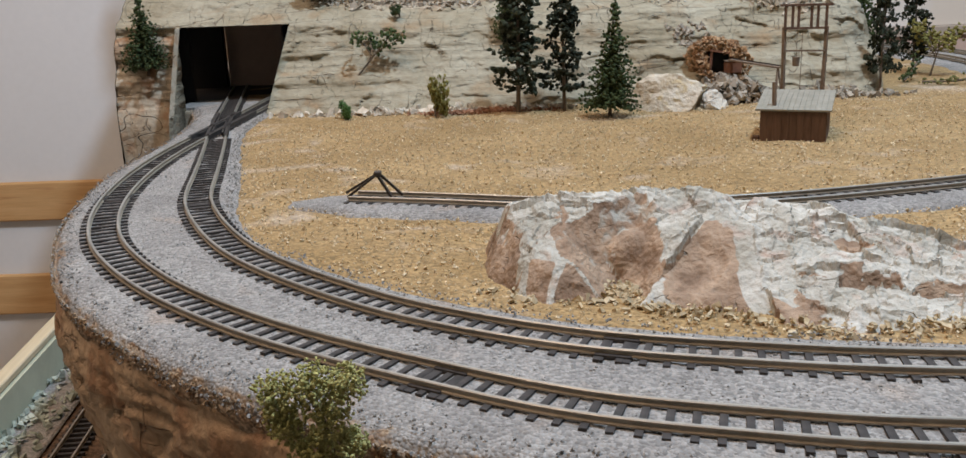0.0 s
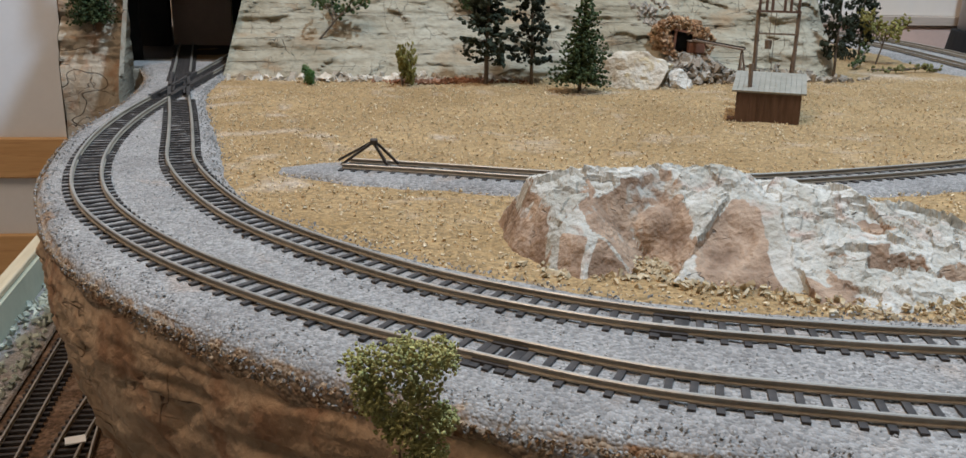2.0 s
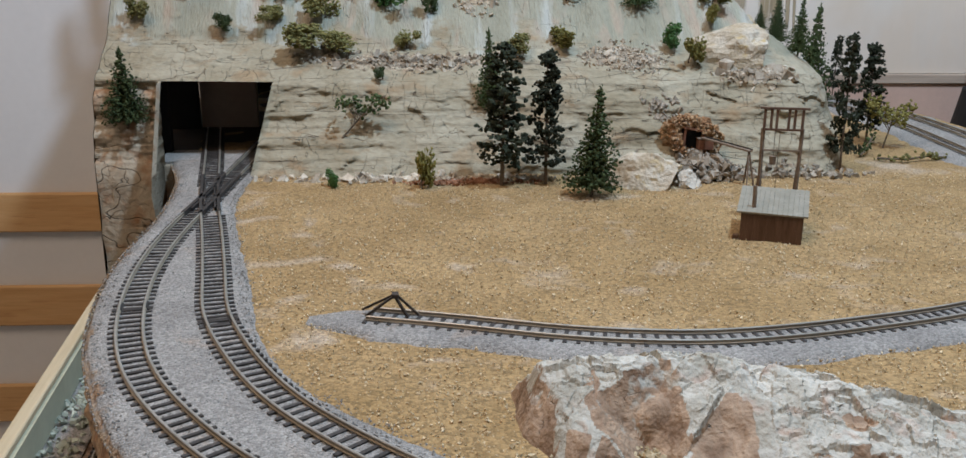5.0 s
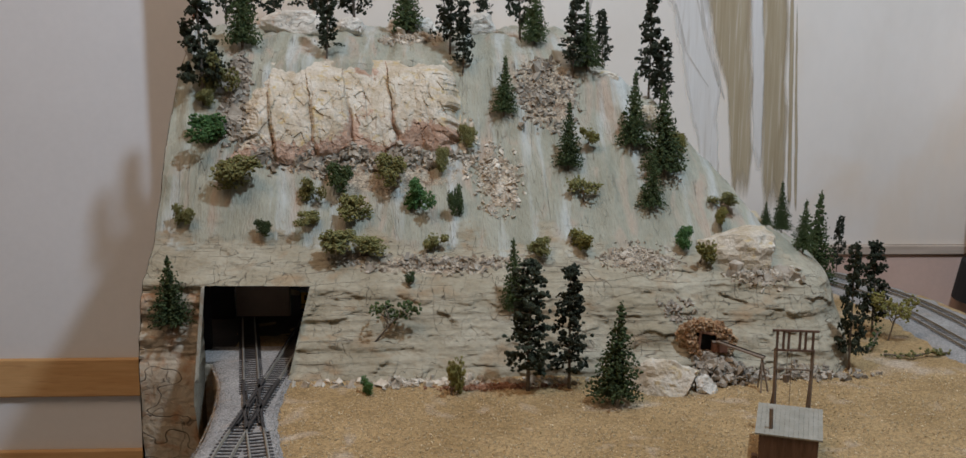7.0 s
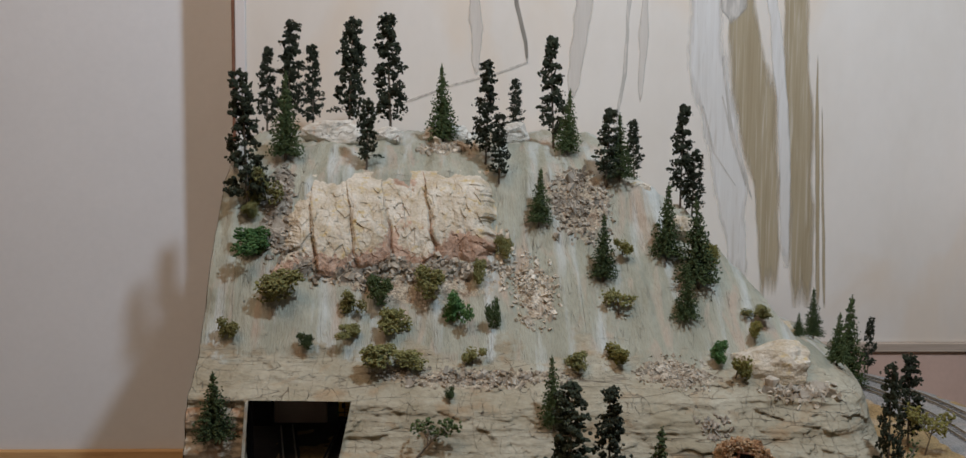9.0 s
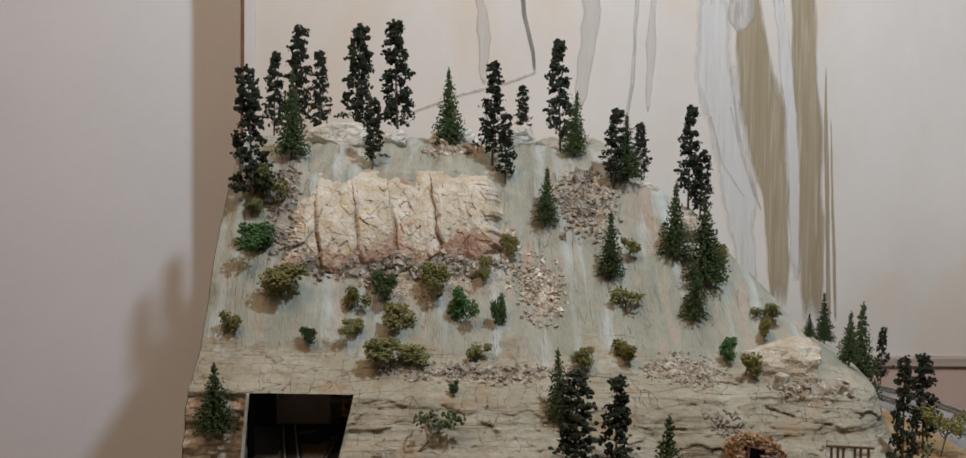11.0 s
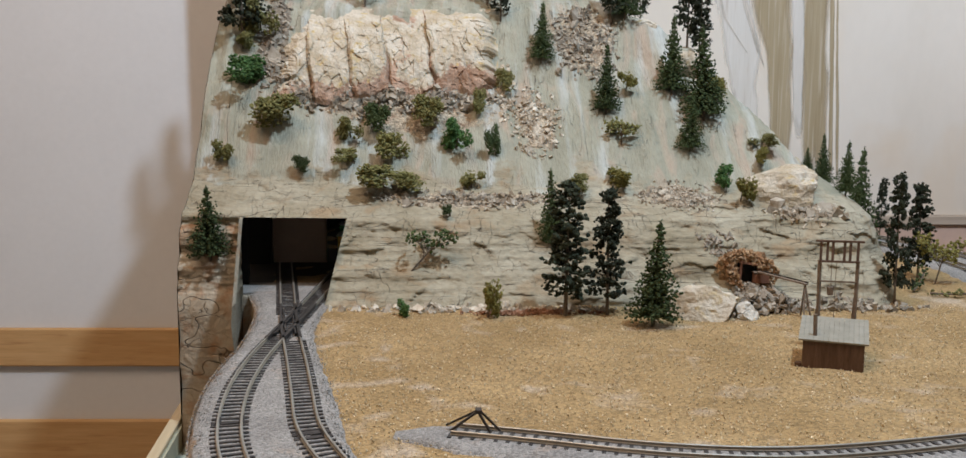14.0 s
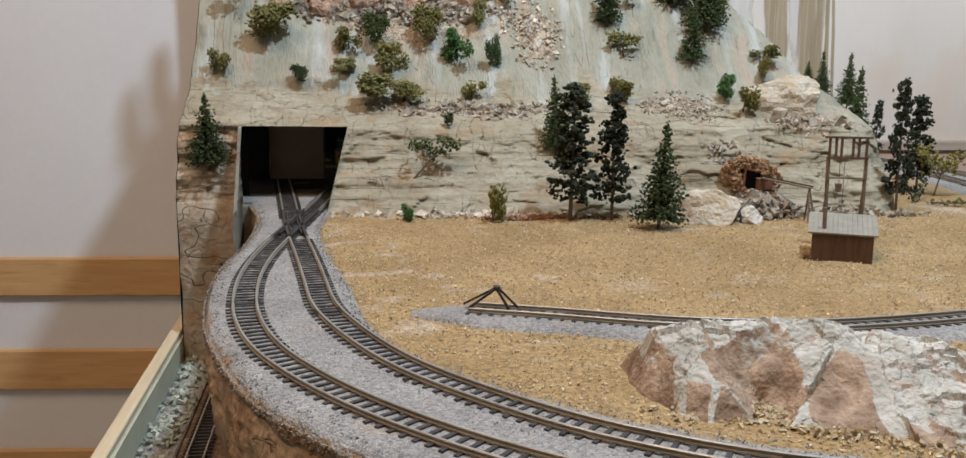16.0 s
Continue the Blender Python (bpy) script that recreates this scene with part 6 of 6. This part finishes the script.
# ---- stones and clutter of the lower deck ----
pts = []
for k in range(800):
    q = low @ Vector((rnd.uniform(-0.0335, -0.0135), rnd.uniform(-0.3, 0.36), 0))
    s = rnd.uniform(0.0012, 0.0032)
    pts.append((q.x, q.y, DECK + 0.003 + rnd.uniform(0, 0.0025), s))
tagged(stones_mesh(pts, M["green_stone"], "kerb_stones"), "grey green broken stones along the deck's edge", "stones", kind="stuff")
ob = part("stone_shelf", box_bm(-0.0344, -0.62, DECK, -0.0115, 0.40, DECK + 0.0025, 0.001), M["ballast"])
ob.matrix_world = low
tagged(ob, "grey ballast strip under the kerb stones", "ballast", kind="structure")
for at in ((0.0256, -0.099), (0.0271, -0.0466)):
    q = low @ Vector((*at, 0))
    ob = part("paper_scrap", box_bm(-0.004, -0.003, 0, 0.004, 0.003, 0.0006), M["white_paint"])
    ob.matrix_world = pose(q.x, q.y, DECK + 0.0037, 0, 0, 20)
    tagged(ob, "small white paper scrap lying on the lower track", "scrap")

# ---- the white container behind the far track ----
tub = empty("white_container", pose(0.664, 1.032, -0.03), "large white plastic container on a black base", "container")
part("body", rod_bm((0, 0, 0.026), (0, 0, 0.320), 0.064, 48, 0.056), M["plastic"], tub, smooth=True)
part("base", rod_bm((0, 0, -0.02), (0, 0, 0.0255), 0.078, 48, 0.070), M["black"], tub, "black base")


# ---- the caboose standing inside the tunnel ----
def caboose(at):
    car = empty("caboose", at, "green model railway caboose with a yellow end", "railway car")
    L2, WB, Z0, Z1 = 0.0270, 0.0088, 0.0060, 0.0215
    part("body", box_bm(-L2, -WB, Z0, L2, WB, Z1, 0.0004), M["green_paint_car"], car)
    end = part("end_wall", box_bm(-L2 - 0.0006, -WB + 0.0003, Z0 + 0.0002, -L2 - 0.0001, WB - 0.0003, Z1 - 0.0002), M["yellow_paint"], car, "yellow end wall")
    for y in (-0.0045, 0.0045):
        part("window", box_bm(-L2 - 0.0009, y - 0.0013, 0.0135, -L2 - 0.0007, y + 0.0013, 0.0180), M["black"], end)
    part("roof", box_bm(-L2 - 0.0050, -WB - 0.0006, Z1, L2 + 0.0050, WB + 0.0006, Z1 + 0.0012, 0.0005), M["white_paint"], car, "pale grey roof")
    cup = part("cupola", box_bm(-0.0080, -WB + 0.0002, Z1 + 0.0012, 0.0060, WB - 0.0002, Z1 + 0.0068, 0.0004), M["green_paint_car"], car)
    part("cupola_roof", box_bm(-0.0090, -WB - 0.0004, Z1 + 0.0068, 0.0070, WB + 0.0004, Z1 + 0.0078, 0.0003), M["white_paint"], cup)
    part("platform", box_bm(-L2 - 0.0055, -WB, Z0 - 0.0008, L2 + 0.0055, WB, Z0 - 0.0001), M["black"], car)
    for y in (-0.0030, 0.0030):
        part("ladder_rail", beam_bm((-L2 - 0.0054, y, Z0), (-L2 - 0.0054, y, Z1 + 0.0040), 0.0005, 0.0005), M["black"], car)
    for k in range(6):
        part("rung", beam_bm((-L2 - 0.0054, -0.0030, Z0 + 0.0025 + 0.0025 * k), (-L2 - 0.0054, 0.0030, Z0 + 0.0025 + 0.0025 * k), 0.0004, 0.0004), M["black"], car)
    part("railing", box_bm(-L2 - 0.0056, -WB, 0.0108, -L2 - 0.0051, WB, 0.0113), M["black"], car)
    part("badge", box_bm(-0.0030, WB + 0.0001, 0.0100, 0.0020, WB + 0.0003, 0.0150), M["white_paint"], car, "plain white square mark")
    part("badge", box_bm(-0.0030, -WB - 0.0003, 0.0100, 0.0020, -WB - 0.0001, 0.0150), M["white_paint"], car, "plain white square mark")
    for x in (-0.0165, 0.0165):
        truck = part("truck", box_bm(x - 0.0075, -0.0062, 0.0020, x + 0.0075, 0.0062, 0.0048, 0.0004), M["black"], car)
        for dx in (-0.0050, 0.0050):
            for y in (-0.0049, 0.0049):
                part("wheel", rod_bm((x + dx, y - 0.0006, 0.0027), (x + dx, y + 0.0006, 0.0027), 0.0027, 14), M["buffer"], truck)
    part("coupler", box_bm(-L2 - 0.0090, -0.0010, 0.0035, -L2 - 0.0040, 0.0010, 0.0050, 0.0003), M["black"], car)
    return car


caboose(pose(-0.1478, 0.800, BED + 0.0028, 0, 0, 91.5))


# ---- pebbles at the foot of the foreground rock ----
pts = []
while len(pts) < 420:
    x = rnd.uniform(-0.008, 0.125)
    y = float(np.interp(x, [-0.008, 0.003, 0.03, 0.045, 0.06, 0.08, 0.104, 0.125], [0.252, 0.240, 0.234, 0.2265, 0.221, 0.208, 0.212, 0.212])) + rnd.gauss(-0.002, 0.0032)
    if rnd.random() < 0.25:
        x, y = rnd.gauss(0.034, 0.004), rnd.uniform(0.236, 0.2475)
    s = rnd.uniform(0.0006, 0.0015)
    pts.append((x, y, 0.0002 + 0.3 * s, s))
tagged(stones_mesh(pts, M["pebble"], "pebbles"), "golden pebbles gathered at the foot of the rock", "stones", kind="stuff")


# ---- loose grains on the sand and the ballast ----
def grains(name, count, where, size, material, label):
    pts = []
    while len(pts) < count:
        p = where()
        if p is not None:
            s = size * rnd.uniform(0.5, 1.2)
            pts.append((p[0], p[1], p[2] + 0.15 * s, s))
    return tagged(stones_mesh(pts, material, name), label, "grains", kind="stuff")


sand_poly = [(p[0], p[1]) for p in edge[::8]] + [(-0.128, 0.62), (0.34, 0.62), (0.34, 0.19)]


def on_sand():
    x, y = rnd.uniform(-0.14, 0.34), 0.19 + 0.43 * rnd.random() ** 1.3
    return (x, y, 0.0001) if inside(x, y, sand_poly) else None


def on_ballast():
    k = rnd.randrange(len(rim))
    f = rnd.random()
    p = rim[k] * (1 - f) + edge[k] * f
    if rim[k][0] > 0.16:
        return None
    return p[0] + rnd.uniform(-0.002, 0.002), p[1] + rnd.uniform(-0.002, 0.002), 0.0014


grains("sand_grains", 22000, on_sand, 0.0006, M["grain"], "loose light golden grains strewn over the sand")
grains("ballast_grains", 15000, on_ballast, 0.00045, M["ballast_grain"], "loose grey grains strewn over the ballast")


def on_bank_lip():
    k = rnd.randrange(len(rim))
    if rim[k][0] > 0.16:
        return None
    f = rnd.random() ** 2 * min(1.0, max(0.15, 0.6 + 1.2 * nz(rim[k][0], rim[k][1], 8, 40, 3)))
    d = 0.0024 - 0.0002 * f
    run = rnd.uniform(-0.0022, 0.0022)
    return rim[k][0] + rn[k][0] * d + rd[k][0] * run, rim[k][1] + rn[k][1] * d + rd[k][1] * run, -0.001 - 0.0055 * f


grains("soil_grains", 2600, on_bank_lip, 0.0006, M["soil_grain"], "brown soil crumbs on the rim of the bank")
grains("spilled_grains", 1500, on_bank_lip, 0.00055, M["ballast_grain"], "grey grains spilled down the rim of the bank")
